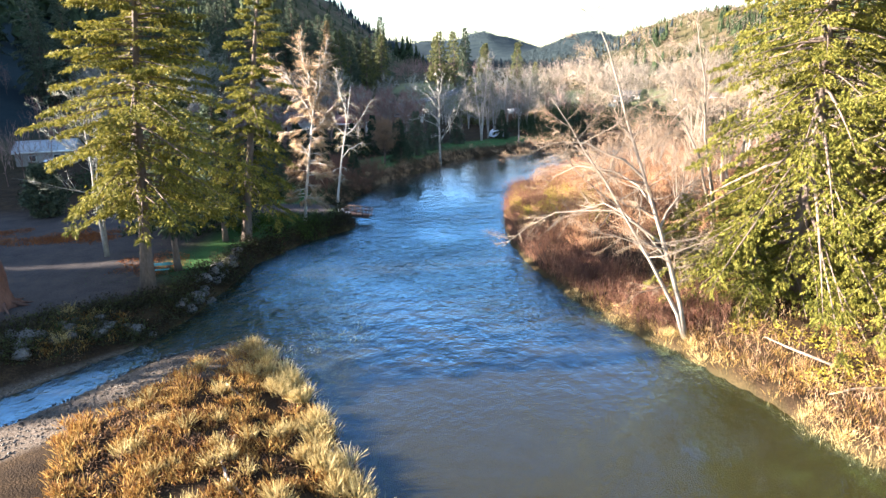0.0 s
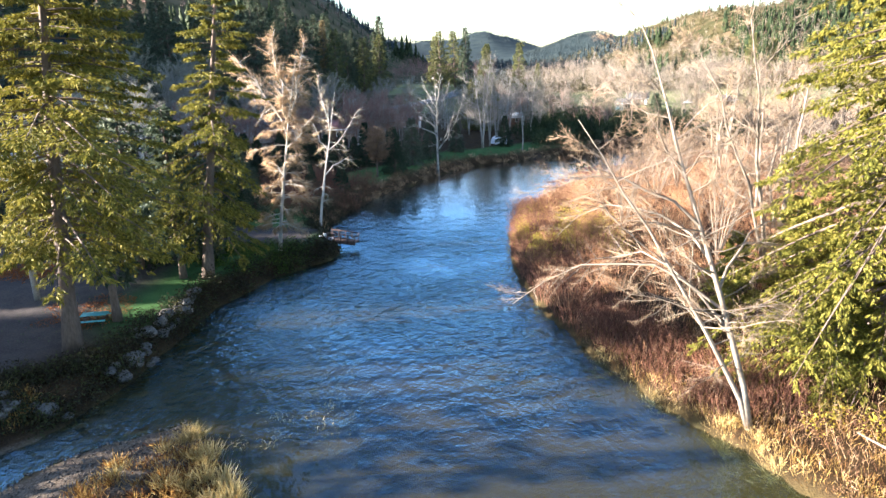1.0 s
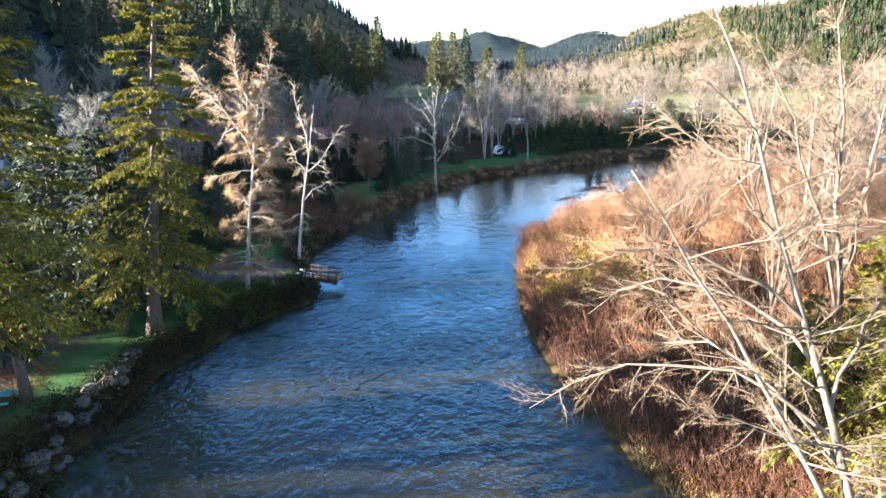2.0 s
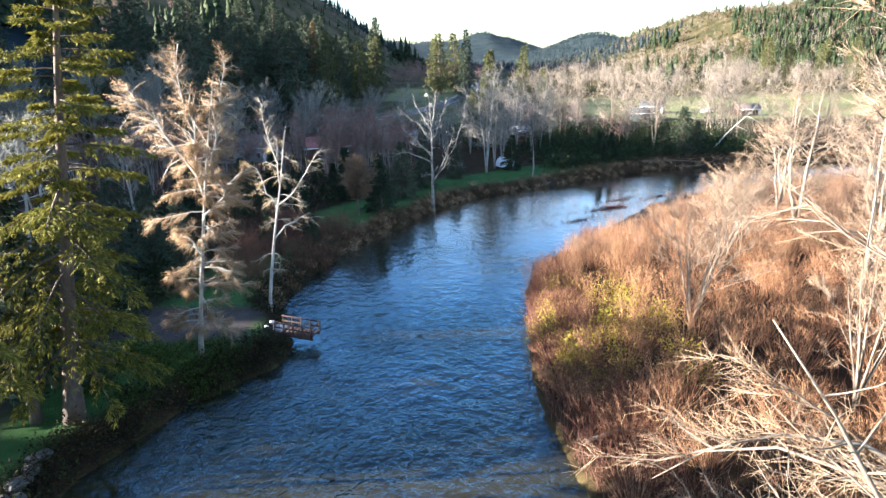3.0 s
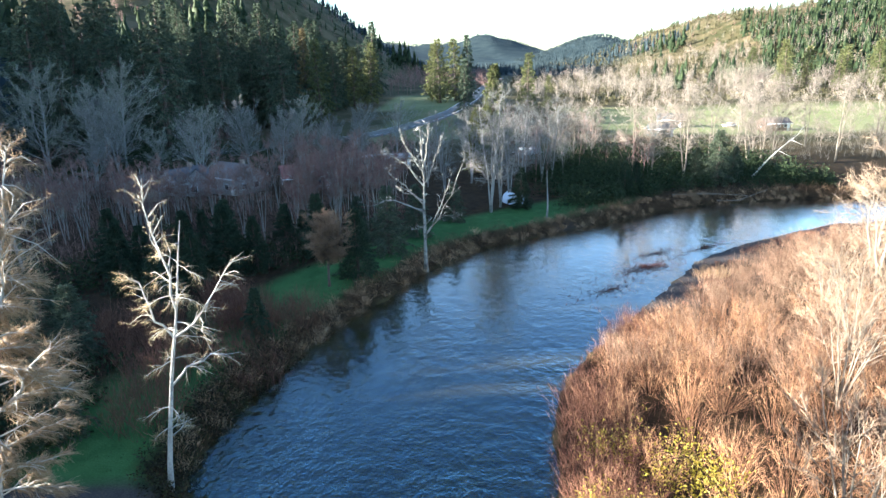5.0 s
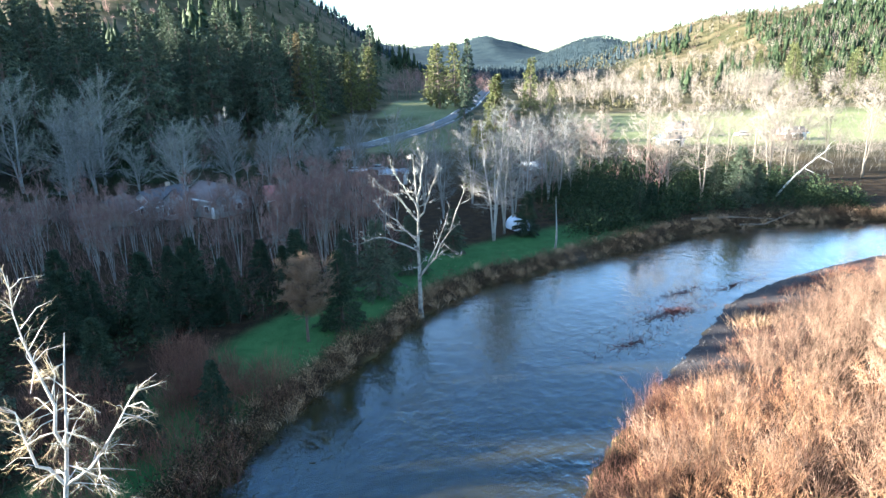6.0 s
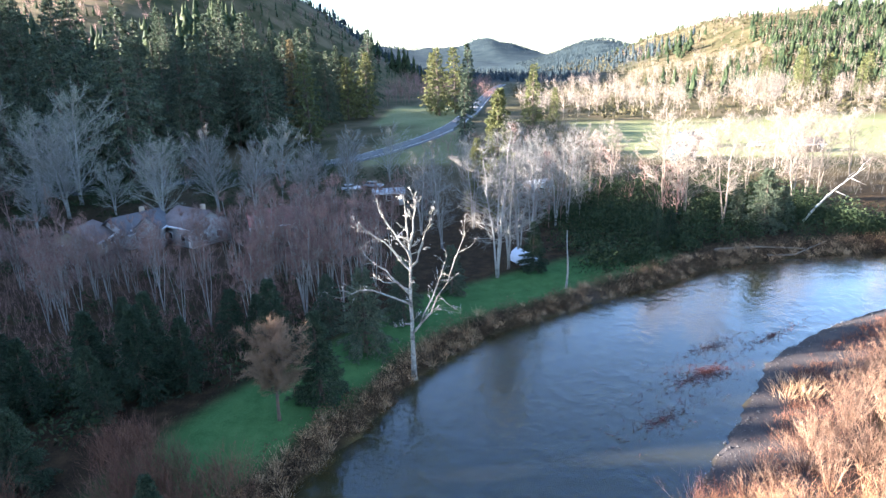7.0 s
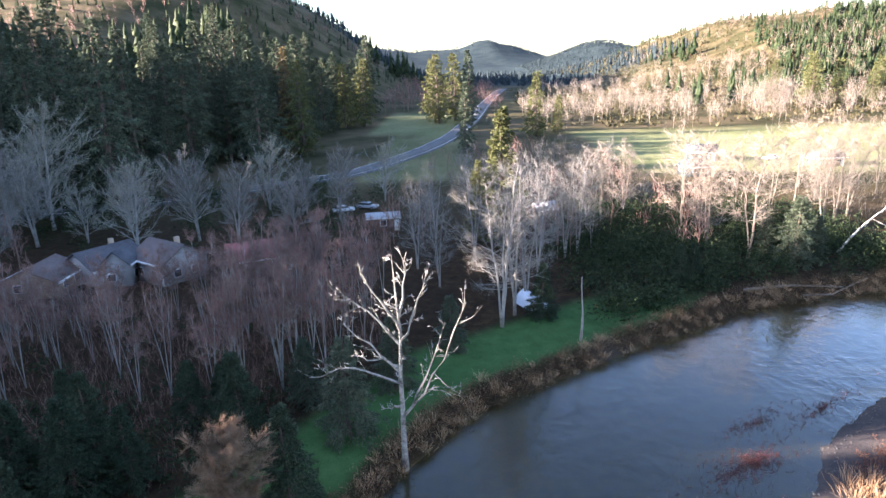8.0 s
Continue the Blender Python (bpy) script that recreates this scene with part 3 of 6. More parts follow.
def bare_geo(seed, height, crown_r, stems=1, lean=(0.0, 0.0), first=0.25, limbs=16, forks=6, twigs=8, up=0.6, base_r=None, twig_r=0.012, twig_len=0.9, fan=0.25, wander=0.03, droop=0.0, sides=6, limb_len=None, arms=(), loose=0.55):
    """Trunk, limbs and twigs of a leafless tree, as three meshes."""
    rng = np.random.default_rng(seed)
    trunk, limb, twig = Geo(), Geo(), Geo()
    base_r = base_r or 0.011 * height + 0.04
    zs = np.linspace(0, 1, 10)
    tb, tt = [], []

    def sprout(pts, d, l):
        st = np.linspace(0, 1, len(pts))
        for j in range(max(3, int(forks * (0.5 + l / crown_r * 0.6)))):
            s1 = rng.uniform(0.22, 1.0)
            q0 = np.array([np.interp(s1, st, pts[:, k]) for k in range(3)])
            d2 = unit(d + rng.normal(0, loose, 3) + np.array([0, 0, 0.35 * up - droop]))
            l2 = l * rng.uniform(0.22, 0.5) * (1.15 - 0.5 * s1)
            q = q0 + d2 * (l2 * np.array([0, 0.5, 1]))[:, None]
            q[1:] += rng.normal(0, 0.07 * l2, (2, 3))
            q[2, 2] -= droop * l2 * 0.4
            limb.tube(q, [0.013 * l2**0.5 + 0.007, 0.009 * l2**0.5 + 0.005, 0.004], 3, False)
            u = rng.uniform(0.1, 1.0, twigs)
            b = q0 + (q[2] - q0) * u[:, None]
            w = unit(d2 + rng.normal(0, loose, (twigs, 3)) + np.array([0, 0, 0.3 * up - droop]))
            tb.append(b)
            tt.append(b + w * (twig_len * rng.uniform(0.45, 1.2, twigs))[:, None])

    for s in range(stems):
        a = s * 2.4 + rng.random()
        spread_by = fan * height * (0.5 + 0.5 * rng.random()) if stems > 1 else 0
        top = np.array([lean[0] + spread_by * math.cos(a), lean[1] + spread_by * math.sin(a), height * (1 if s == 0 else rng.uniform(0.72, 0.97))])
        wob = np.cumsum(rng.normal(0, wander * height * 0.4, (10, 2)), 0) * zs[:, None]
        axis = top * zs[:, None] ** np.array([1.15, 1.15, 1.0])
        axis[:, :2] += wob
        axis[0, 2] -= 0.3
        r = base_r * (0.72 if s else 1.0) * (1 - zs) ** 0.9 + 0.014
        r[0] *= 1.3
        trunk.tube(axis, r, sides + 2)
        n = max(5, int(limbs * (1 if s == 0 else 0.7)))
        f = np.sort(rng.uniform(first, 0.97, n))
        for i in range(n):
            p0 = np.array([np.interp(f[i], zs, axis[:, k]) for k in range(3)])
            az = i * 2.4 + rng.normal(0, 0.5) + s
            l = (limb_len or crown_r) * (0.35 + 0.75 * math.sin(math.pi * min(1, (f[i] - first) / (1 - first) * 0.8 + 0.22))) * rng.uniform(0.6, 1.25)
            e = up * (0.55 + 0.6 * f[i]) + rng.normal(0, 0.16)
            d = np.array([math.cos(az), math.sin(az), math.tan(min(1.25, max(-0.6, e)))])
            d = d / np.linalg.norm(d)
            st = np.linspace(0, 1, 5)
            pts = p0 + d * (l * st)[:, None] + np.cumsum(rng.normal(0, 0.055 * l, (5, 3)), 0) * st[:, None]
            pts[:, 2] += l * (0.16 * st**2 - droop * st**1.7)
            limb.tube(pts, (base_r * 0.2 * (1 - f[i] * 0.6)) * (1.06 - st) * min(1.4, 0.4 + l / crown_r) + 0.006, 4, False)
            sprout(pts, d, l)
        if s == 0:
            for f0, ex, ey, ez, arch in arms:
                p0 = np.array([np.interp(f0, zs, axis[:, k]) for k in range(3)])
                st = np.linspace(0, 1, 7)
                pts = p0 + (np.array([ex, ey, ez]) - p0) * st[:, None]
                pts[:, 2] += arch * 4 * st * (1 - st)
                pts[1:-1] += rng.normal(0, 0.14, (5, 3))
                l = float(np.linalg.norm(pts[-1] - pts[0]))
                limb.tube(pts, base_r * 0.42 * (1.08 - st) + 0.008, 5, False)
                for _ in range(2):
                    sprout(pts, unit(pts[-1] - pts[0]), l * 0.7)
    b, t = np.concatenate(tb), np.concatenate(tt)
    twig.spikes(b, t, twig_r)
    mid = b + (t - b) * rng.uniform(0.3, 0.7, (len(b), 1))
    side = unit((t - b) + 0.5 * np.linalg.norm(t - b, axis=1, keepdims=True) * rng.normal(size=b.shape))
    twig.spikes(mid, mid + side * 0.5 * np.linalg.norm(t - b, axis=1, keepdims=True), twig_r * 0.8)
    return trunk, limb, twig


BARE_PARTS = ("trunk", "branching", "crown")


def bare_tree(seed, x, y, height, crown_r, bark, twig_mat, label, group="", name="alder_tree", **kw):
    return plant(name, bare_geo(seed, height, crown_r, **kw), (bark, bark, twig_mat), BARE_PARTS, (x, y, land_at(x, y) - 0.1), label, "tree", group)


def copies(first, places, seed, lo=0.8, hi=1.2):
    """Sets more trees of one kind at (x, y) or (x, y, size)."""
    rng = np.random.default_rng(seed)
    for p in places:
        s = p[2] if len(p) > 2 else rng.uniform(lo, hi)
        ob = copy_thing(first, pose(p[0], p[1], land_at(p[0], p[1]) - 0.1, 0, 0, rng.uniform(0, 360)))
        ob.scale = (s, s, s * rng.uniform(0.93, 1.07))


# -- left bank, near --
A_LABEL = "tall sunlit spruce with drooping yellow green boughs"
spruce(11, -24.5, 49.0, 29.0, 6.8, SPRUCE_LIT, A_LABEL, clear=0.26, branches=190, twigs=24, clumps=4, leaf=0.31, needles=7, thin=0.24, droop=0.62, wide=0.44, lean=(2.6, 0.3), ragged=0.36, top_power=0.6)
spruce(12, -24.3, 54.2, 15.0, 2.4, SPRUCE_SHADED, "slim shaded spruce with thin hanging boughs", clear=0.3, branches=60, twigs=12, leaf=0.5, droop=0.8)
spruce(13, -21.3, 63.8, 27.0, 4.9, SPRUCE_LIT, "open spruce with sparse sunlit drooping boughs", lean=(3.3, 0.3), clear=0.17, branches=105, twigs=22, clumps=4, leaf=0.3, needles=7, thin=0.22, droop=0.7, wide=0.44, ragged=0.5, top_power=0.7)
spruce(14, -23.4, 63.6, 15.0, 3.0, SPRUCE_SHADED, "dark shaded spruce beside the lawn", clear=0.22, branches=70, twigs=12, leaf=0.55, droop=0.7)
spruce(15, -28.5, 66.0, 17.0, 4.2, SPRUCE_SHADED, "dark spruce in the shade of its neighbours", clear=0.15, branches=80, twigs=13, leaf=0.6, droop=0.6)
bare_tree(21, -17.0, 71.8, 19.6, 2.6, BARK_BLEACHED, TWIG_TAN, "tall pale alder with tan twigs on drooping limbs", first=0.14, limbs=62, forks=15, twigs=30, up=0.3, droop=0.5, twig_len=0.6, twig_r=0.007, wander=0.005, lean=(3.3, 0.0), base_r=0.18, loose=0.42, limb_len=2.2,
          arms=[(0.66, 1.4, -0.4, 21.0, -0.4), (0.68, 4.2, 0.3, 20.4, -0.4), (0.6, -2.3, 0.5, 18.6, 0.6), (0.5, 4.9, -0.5, 13.6, 0.3), (0.4, -0.6, 0.4, 9.0, 0.5)])
bare_tree(22, -15.2, 82.0, 16.2, 2.0, BARK_BLEACHED, TWIG_ALDER, "pale half dead alder with a broken forked top", first=0.2, limbs=24, forks=6, twigs=8, up=0.3, droop=0.5, twig_len=0.6, twig_r=0.008, wander=0.006, lean=(3.0, 0.0), base_r=0.155, loose=0.5, limb_len=2.0,
          arms=[(0.7, 1.2, 0.2, 18.4, -0.3), (0.6, 5.4, -0.2, 14.2, -0.5), (0.6, -0.4, 0.3, 13.0, 0.2), (0.42, 4.6, 0.4, 8.6, 0.6)])
first_bare = bare_tree(23, -36.0, 82.0, 16.0, 4.5, BARK_GREY, TWIG_LICHEN, "grey leafless alder on the shaded bank", "bare alders on the shaded bank", limbs=16, forks=6, twigs=7, stems=2, fan=0.12)
copies(first_bare, [(-41, 91, 1.0), (-33, 58, 0.95), (-47, 84, 0.9), (-50, 100, 1.05), (-60, 108, 1.1), (-38, 104, 0.8)], 3)

# Two spruces out of view, added to cast a shadow band over the bar.
shade = spruce(16, -50.0, 37.0, 20.0, 4.6, SPRUCE_SHADED, "unseen spruce added to shade the gravel bar", clear=0.1, branches=80, twigs=12, leaf=0.5, droop=0.6)
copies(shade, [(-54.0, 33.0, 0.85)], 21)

# -- dead tree and white alders by the lawn --
dead_geo = bare_geo(31, 17.4, 4.6, first=0.3, limbs=15, forks=4, twigs=3, up=0.55, twig_len=0.45, twig_r=0.02, wander=0.022, base_r=0.24, sides=8, limb_len=1.5,
                    arms=[(0.42, -6.8, -0.5, 8.3, 0.9), (0.47, -4.3, 0.6, 12.2, 0.4), (0.6, -4.3, 0.4, 15.0, 0.5), (0.66, -2.5, -0.5, 16.6, 0.2), (0.62, 2.2, 0.5, 16.2, -0.4), (0.26, 3.4, 0.4, 12.2, -0.8), (0.26, 5.0, -0.3, 14.1, -1.3), (0.72, 0.9, -0.4, 17.9, 0.1), (0.32, -1.5, 0.3, 5.2, 0.1), (0.5, -3.2, -1.6, 10.6, 0.2)])
plant("dead_tree", dead_geo, (BARK_SNAG, BARK_SNAG, BARK_BLEACHED), BARE_PARTS, (-2.7, 123.1, land_at(-2.7, 123.1) - 0.1), "bleached dead tree with few crooked limbs at the bank", "tree")
white = bare_tree(32, 6.2, 146.5, 18.6, 4.2, BARK_GREY, TWIG_GREY, "grey white alder with a fine leafless crown", "alders by the bend", stems=3, fan=0.13, limbs=20, forks=5, twigs=9, up=0.5, first=0.25, twig_len=1.5, twig_r=0.012, base_r=0.18)
copies(white, [(7.9, 149.8, 0.93), (9.6, 153.5, 0.9), (12.5, 166.0, 0.85), (17.3, 172.0, 0.75), (19.6, 174.5, 0.8), (-1.4, 160.0, 0.62), (3.5, 171.0, 0.72), (-5.0, 168.0, 0.66), (14.4, 177.0, 0.75), (8.5, 188.0, 0.8), (-3.0, 184.0, 0.7), (24.0, 190.0, 0.75)], 5)
post_geo = Geo()
pz = np.linspace(0, 1, 8)
post_geo.tube(np.stack([0.12 * np.sin(pz * 5), 0.1 * np.cos(pz * 4), pz * 7.6 - 0.2], 1), 0.16 * (1 - 0.75 * pz), 8)
plant("snag", (post_geo,), (BARK_GREY,), ("trunk",), (14.5, 143.2, land_at(14.5, 143.2)), "thin broken standing trunk on the bank", "dead trunk")

# -- lawn trees --
orchard = bare_geo(33, 7.3, 2.5, first=0.26, limbs=60, forks=14, twigs=24, up=0.75, twig_len=0.5, twig_r=0.009, loose=0.7, base_r=0.14)
plant("ornamental_tree", orchard, (BARK_DARK, BARK_DARK, CATKIN), BARE_PARTS, (-12.5, 113.7, land_at(-12.5, 113.7) - 0.05), "small round leafless tree with brown twigs on the lawn", "tree")
young = spruce(41, -9.8, 116.6, 8.0, 2.75, SPRUCE_BLUE, "young blue green spruce, bushy to the ground", "young conifers by the lawn", clear=0.02, branches=130, twigs=16, clumps=4, leaf=0.21, droop=0.3, needles=6, thin=0.24, ragged=0.12, top_power=1.0)
copies(young, [(-24.9, 117.0, 1.05), (-16.0, 124.4, 1.0), (-21.9, 118.8, 0.8), (-29.8, 118.0, 0.95), (-18.8, 128.0, 0.65), (-26.8, 113.5, 0.75), (-32.5, 114.0, 0.8), (-34.0, 112.0, 0.9), (-38.0, 118.0, 1.0), (-20.5, 126.0, 0.8), (-27.0, 105.0, 0.8), (-19.5, 97.0, 0.6), (-16.0, 100.6, 0.6), (-25.7, 120.8, 0.95),
               (30.0, 158.5, 0.75), (11.0, 149.2, 0.85), (32.5, 161.0, 0.65), (-31, 126, 0.7)], 6)
hemlock = spruce(42, -7.5, 125.6, 8.6, 3.0, SPRUCE_SHADED, "dark green young hemlock at the lawn's edge", "young conifers by the lawn", clear=0.03, branches=120, twigs=14, clumps=4, leaf=0.24, needles=5, thin=0.26, droop=0.5, ragged=0.2)
copies(hemlock, [(-4.5, 133.0, 0.8), (-12.0, 130.5, 0.75), (-34.5, 100.0, 0.8), (-30.0, 92.0, 0.7), (49.4, 167.6, 1.15), (53.0, 169.5, 0.8), (46.5, 171.0, 0.75), (0.5, 141.0, 0.7), (-24, 86, 0.7), (-44, 110, 0.9), (-28.5, 80.5, 0.8), (-31.5, 88.0, 0.9), (-27.5, 74.0, 0.55), (-25.5, 70.5, 0.6), (-35.5, 84, 0.9), (-29, 96, 0.8), (-40, 97, 1.0), (-22.5, 68.0, 0.5)], 7)

# -- right bank, near --
birch = bare_geo(51, 22.0, 5.0, stems=2, fan=0.1, lean=(-7.6, 2.0), first=0.2, limbs=24, forks=7, twigs=16, up=0.45, twig_len=0.8, twig_r=0.008, wander=0.02, base_r=0.185, limb_len=4.6, droop=0.12,
                 arms=[(0.3, -12.4, 5.0, 5.4, 2.6), (0.42, -9.6, 7.0, 9.0, 2.4), (0.25, -8.5, 9.0, 5.5, 3.0), (0.5, -11.0, 3.0, 12.5, 1.6), (0.35, 3.0, 6.0, 10.0, 1.0)])
plant("birch_tree", birch, (BARK_PALE, BARK_PALE, TWIG_PALE), BARE_PARTS, (17.1, 41.4, land_at(17.1, 41.4) - 0.2), "pale leaning alder reaching over the water", "tree")
bare_tree(52, 25.6, 58.5, 22.5, 4.0, BARK_PALE, TWIG_PALE, "pale upright alder with two thin stems", stems=2, fan=0.1, lean=(-6.5, -3.0), first=0.35, limbs=18, forks=6, twigs=8, up=0.6, base_r=0.18)
spruce(61, 25.6, 44.6, 31.0, 8.8, SPRUCE_LIT, "tall spruce lit golden green by low sun", "spruces on the sunny bank", clear=0.06, branches=230, twigs=26, clumps=4, leaf=0.23, needles=11, thin=0.27, droop=0.85, wide=0.42, ragged=0.34, top_power=0.5)
spruce(62, 31.0, 38.0, 31.0, 7.0, SPRUCE_LIT, "tall spruce lit golden green by low sun", "spruces on the sunny bank", clear=0.12, branches=170, twigs=22, clumps=4, leaf=0.25, needles=8, thin=0.27, droop=0.75, wide=0.42, ragged=0.3, top_power=0.55)
big = spruce(63, 33.5, 47.0, 28.0, 5.0, SPRUCE_LIT, "tall spruce behind its neighbours", "spruces on the sunny bank", clear=0.1, branches=110, twigs=15, clumps=3, leaf=0.42, droop=0.65, needles=5, thin=0.24, ragged=0.3, top_power=0.6)
copies(big, [(30.0, 48.5, 0.95), (34.5, 42.0, 1.0), (38.0, 38.0, 1.05), (41.0, 50.0, 0.95), (37.0, 29.0, 0.9), (30.5, 55.0, 0.68), (47.0, 43.0, 1.0)], 8)
small_green = spruce(64, 22.6, 44.2, 7.0, 2.6, SPRUCE_LIT, "low bright green young spruce under the tall ones", "undergrowth conifers", clear=0.05, branches=100, twigs=18, leaf=0.2, needles=7, thin=0.24, droop=0.5)
copies(small_green, [(24.5, 51.0, 1.2), (27.0, 58.0, 1.0), (21.0, 54.0, 0.8)], 9)

# -- right bank, willow flat and pale alders --
pale = bare_tree(71, 18.5, 74.5, 9.5, 3.6, BARK_PALE, TWIG_PALE, "many stemmed pale alder among willow brush", "pale alders on the willow flat", stems=8, fan=0.24, limbs=8, forks=5, twigs=8, up=0.9, base_r=0.09, first=0.25, wander=0.012)
tall_pale = bare_tree(72, 40.9, 107.8, 15.5, 4.4, BARK_PALE, TWIG_PALE, "pale leafless alder lit by low sun", "pale alders on the willow flat", stems=2, fan=0.14, limbs=18, forks=6, twigs=8, up=0.6, base_r=0.24)
copies(tall_pale, [(38.6, 99.3, 1.1), (45.0, 115.0, 0.95), (50.0, 104.0, 1.0), (43.0, 92.0, 1.05), (35.5, 82.0, 0.95), (31.0, 68.0, 1.1), (47.0, 80.0, 1.1), (55.0, 95.0, 1.0), (58, 118, 1.0), (66, 106, 1.0), (37, 62, 1.0), (52, 68, 1.1)], 10)
copies(pale, [(26.0, 88.0, 0.9), (31.0, 95.0, 1.0), (24.0, 64.0, 0.95), (34.0, 104.0, 0.8)], 11)

# -- trees across the bend --
bend = bare_tree(73, 44.1, 170.3, 18.0, 5.0, BARK_PALE, TWIG_CREAM, "white trunked alder across the river bend", "alders across the bend", stems=2, fan=0.12, first=0.25, limbs=22, forks=7, twigs=7, up=0.6, base_r=0.2, wander=0.04, twig_len=1.2, twig_r=0.016, limb_len=5.0)
copies(bend, [(36.6, 178.0, 0.95), (39.2, 174.0, 0.8), (57.2, 192.0, 0.9), (70.5, 209.0, 0.95), (74.5, 209.0, 0.9), (68.5, 191.5, 0.95), (62.2, 184.3, 0.9), (72.8, 194.9, 0.9), (19.8, 182.6, 0.85), (26.8, 191.6, 0.8), (31.4, 194.4, 0.75), (44.6, 193.4, 0.8), (53.2, 197.5, 0.75), (84, 190, 0.9), (96, 196, 0.95), (108, 190, 0.9), (50.0, 205.0, 0.7), (90, 214, 0.8), (118, 200, 1)], 12)
fallen = Geo()
fs = np.linspace(0, 1, 6)
fallen.tube(np.stack([58.0 + 8.5 * fs, 172.0 + 0.6 * np.sin(4 * fs), land_at(58.0, 172.0) + 0.2 + 10.2 * fs - 1.2 * fs**2], 1), 0.2 * (1.1 - fs), 7)
for k in range(5):
    f0 = 0.4 + 0.12 * k
    p0 = np.array([58.0 + 8.5 * f0, 172.0, land_at(58.0, 172.0) + 0.2 + 10.2 * f0 - 1.2 * f0**2])
    fallen.tube([p0, p0 + (1.0, 0.4 * (-1) ** k, 0.9 * (-1) ** k + 0.4), p0 + (2.2, 0.9 * (-1) ** k, 1.5 * (-1) ** k + 0.4)], [0.06, 0.045, 0.02], 4)
tagged(part("leaning_snag", fallen, BARK_BLEACHED), "bleached dead tree leaning out of the bushes", "dead tree")

# -- bare trees at the hill's foot --
row = bare_tree(74, -53.0, 179.0, 14.0, 5.2, BARK_GREY, TWIG_LICHEN, "round lichen grey maple without leaves", "maples below the dark wood", stems=2, fan=0.1, limbs=30, forks=9, twigs=13, up=0.72, first=0.16, twig_len=0.8, twig_r=0.013, base_r=0.22, loose=0.5, limb_len=5.0)
row_b = bare_tree(76, -37.6, 184.0, 13.0, 4.4, BARK_GREY, TWIG_GREY, "rounded grey maple without leaves", "maples below the dark wood", stems=2, fan=0.08, limbs=32, forks=9, twigs=14, up=0.85, first=0.15, twig_len=0.8, twig_r=0.012, base_r=0.2, loose=0.5, limb_len=4.4)
copies(row, [(-79.0, 196.0, 1.5), (-82.5, 189.0, 1.35), (-91.0, 186.0, 1.45), (-66.0, 186.0, 0.75), (-39.8, 209.0, 0.95), (-100, 176, 1.4), (-88, 205, 1.2), (-16.0, 217.0, 0.9)], 13)
copies(row_b, [(-45.5, 186.0, 1.1), (-27.5, 184.5, 0.85), (-23.8, 204.5, 0.98), (-31.0, 206.0, 0.8), (-74.0, 184.0, 1.3), (-60.0, 192.0, 0.9), (-96.0, 166.0, 1.2), (-72.0, 172.0, 0.8)], 18)
slim = bare_tree(75, -14.5, 137.4, 10.5, 2.2, BARK_GREY, TWIG_MAUVE, "slim young alder with mauve twigs", "alder thicket behind the lawn", stems=3, fan=0.13, limbs=9, forks=4, twigs=18, twig_r=0.0085, up=0.95, base_r=0.045, first=0.42, twig_len=0.95, wander=0.014, sides=3, loose=0.6)
rng = np.random.default_rng(77)
spots = []
while len(spots) < 112:
    x, y = rng.uniform(-68, -8), rng.uniform(128, 160)
    if edge_distance(np.array([x]), np.array([y]), RIVER)[0] > 14 and not (-62 < x < -24 and 152 < y < 176):
        tall = 1.0 - smooth01(-31, -38, x) * (0.12 + 0.019 * max(y - 138, 0))
        spots.append((x, y, rng.uniform(0.8, 1.1) * tall))
copies(slim, spots, 14)

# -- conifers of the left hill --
dark_a = spruce(81, -97.7, 262.0, 40.0, 9.0, SPRUCE_SHADED, "tall dark conifer of the hillside wood", "conifers of the hillside wood", clear=0.1, wide=0.45, thin=0.32, branches=120, twigs=12, clumps=3, leaf=0.85, droop=0.6, ragged=0.3, top_power=0.72, needles=4)
dark_b = spruce(82, -78.4, 260.0, 34.0, 7.5, SPRUCE_SHADED, "tall dark conifer of the hillside wood", "conifers of the hillside wood", clear=0.1, branches=110, wide=0.45, thin=0.32, twigs=12, clumps=3, leaf=0.85, droop=0.6, ragged=0.35, top_power=0.66, needles=4)
rng = np.random.default_rng(83)
pa = [(-76.7, 300, 1.08), (-70.7, 350, 1.0), (-88, 248, 0.95), (-66, 290, 0.85), (-105, 240, 1.0)]
pb = [(-60, 267, 1.03), (-58, 305, 0.75), (-62, 330, 1.0), (-84, 275, 1.05), (-90, 232, 0.95)]
while len(pa) + len(pb) < 112:
    x, y = rng.uniform(-150, -45), rng.uniform(165, 470)
    if x < -78 + 0.1 * (y - 165) - 22 * smooth01(215, 170, y):
        (pa if rng.random() < 0.5 else pb).append((x, y, rng.uniform(0.5, 1.12)))
copies(dark_a, pa, 15)
copies(dark_b, pb, 16)

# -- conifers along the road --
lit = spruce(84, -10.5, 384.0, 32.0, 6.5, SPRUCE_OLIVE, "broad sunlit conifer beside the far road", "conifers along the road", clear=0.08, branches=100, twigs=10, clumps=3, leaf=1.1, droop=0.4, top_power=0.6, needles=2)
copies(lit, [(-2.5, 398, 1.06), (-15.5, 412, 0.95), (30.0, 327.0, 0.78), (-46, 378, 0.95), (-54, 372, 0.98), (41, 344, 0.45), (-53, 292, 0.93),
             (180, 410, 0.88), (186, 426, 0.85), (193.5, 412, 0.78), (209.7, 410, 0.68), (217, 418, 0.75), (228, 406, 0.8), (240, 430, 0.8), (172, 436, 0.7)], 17)
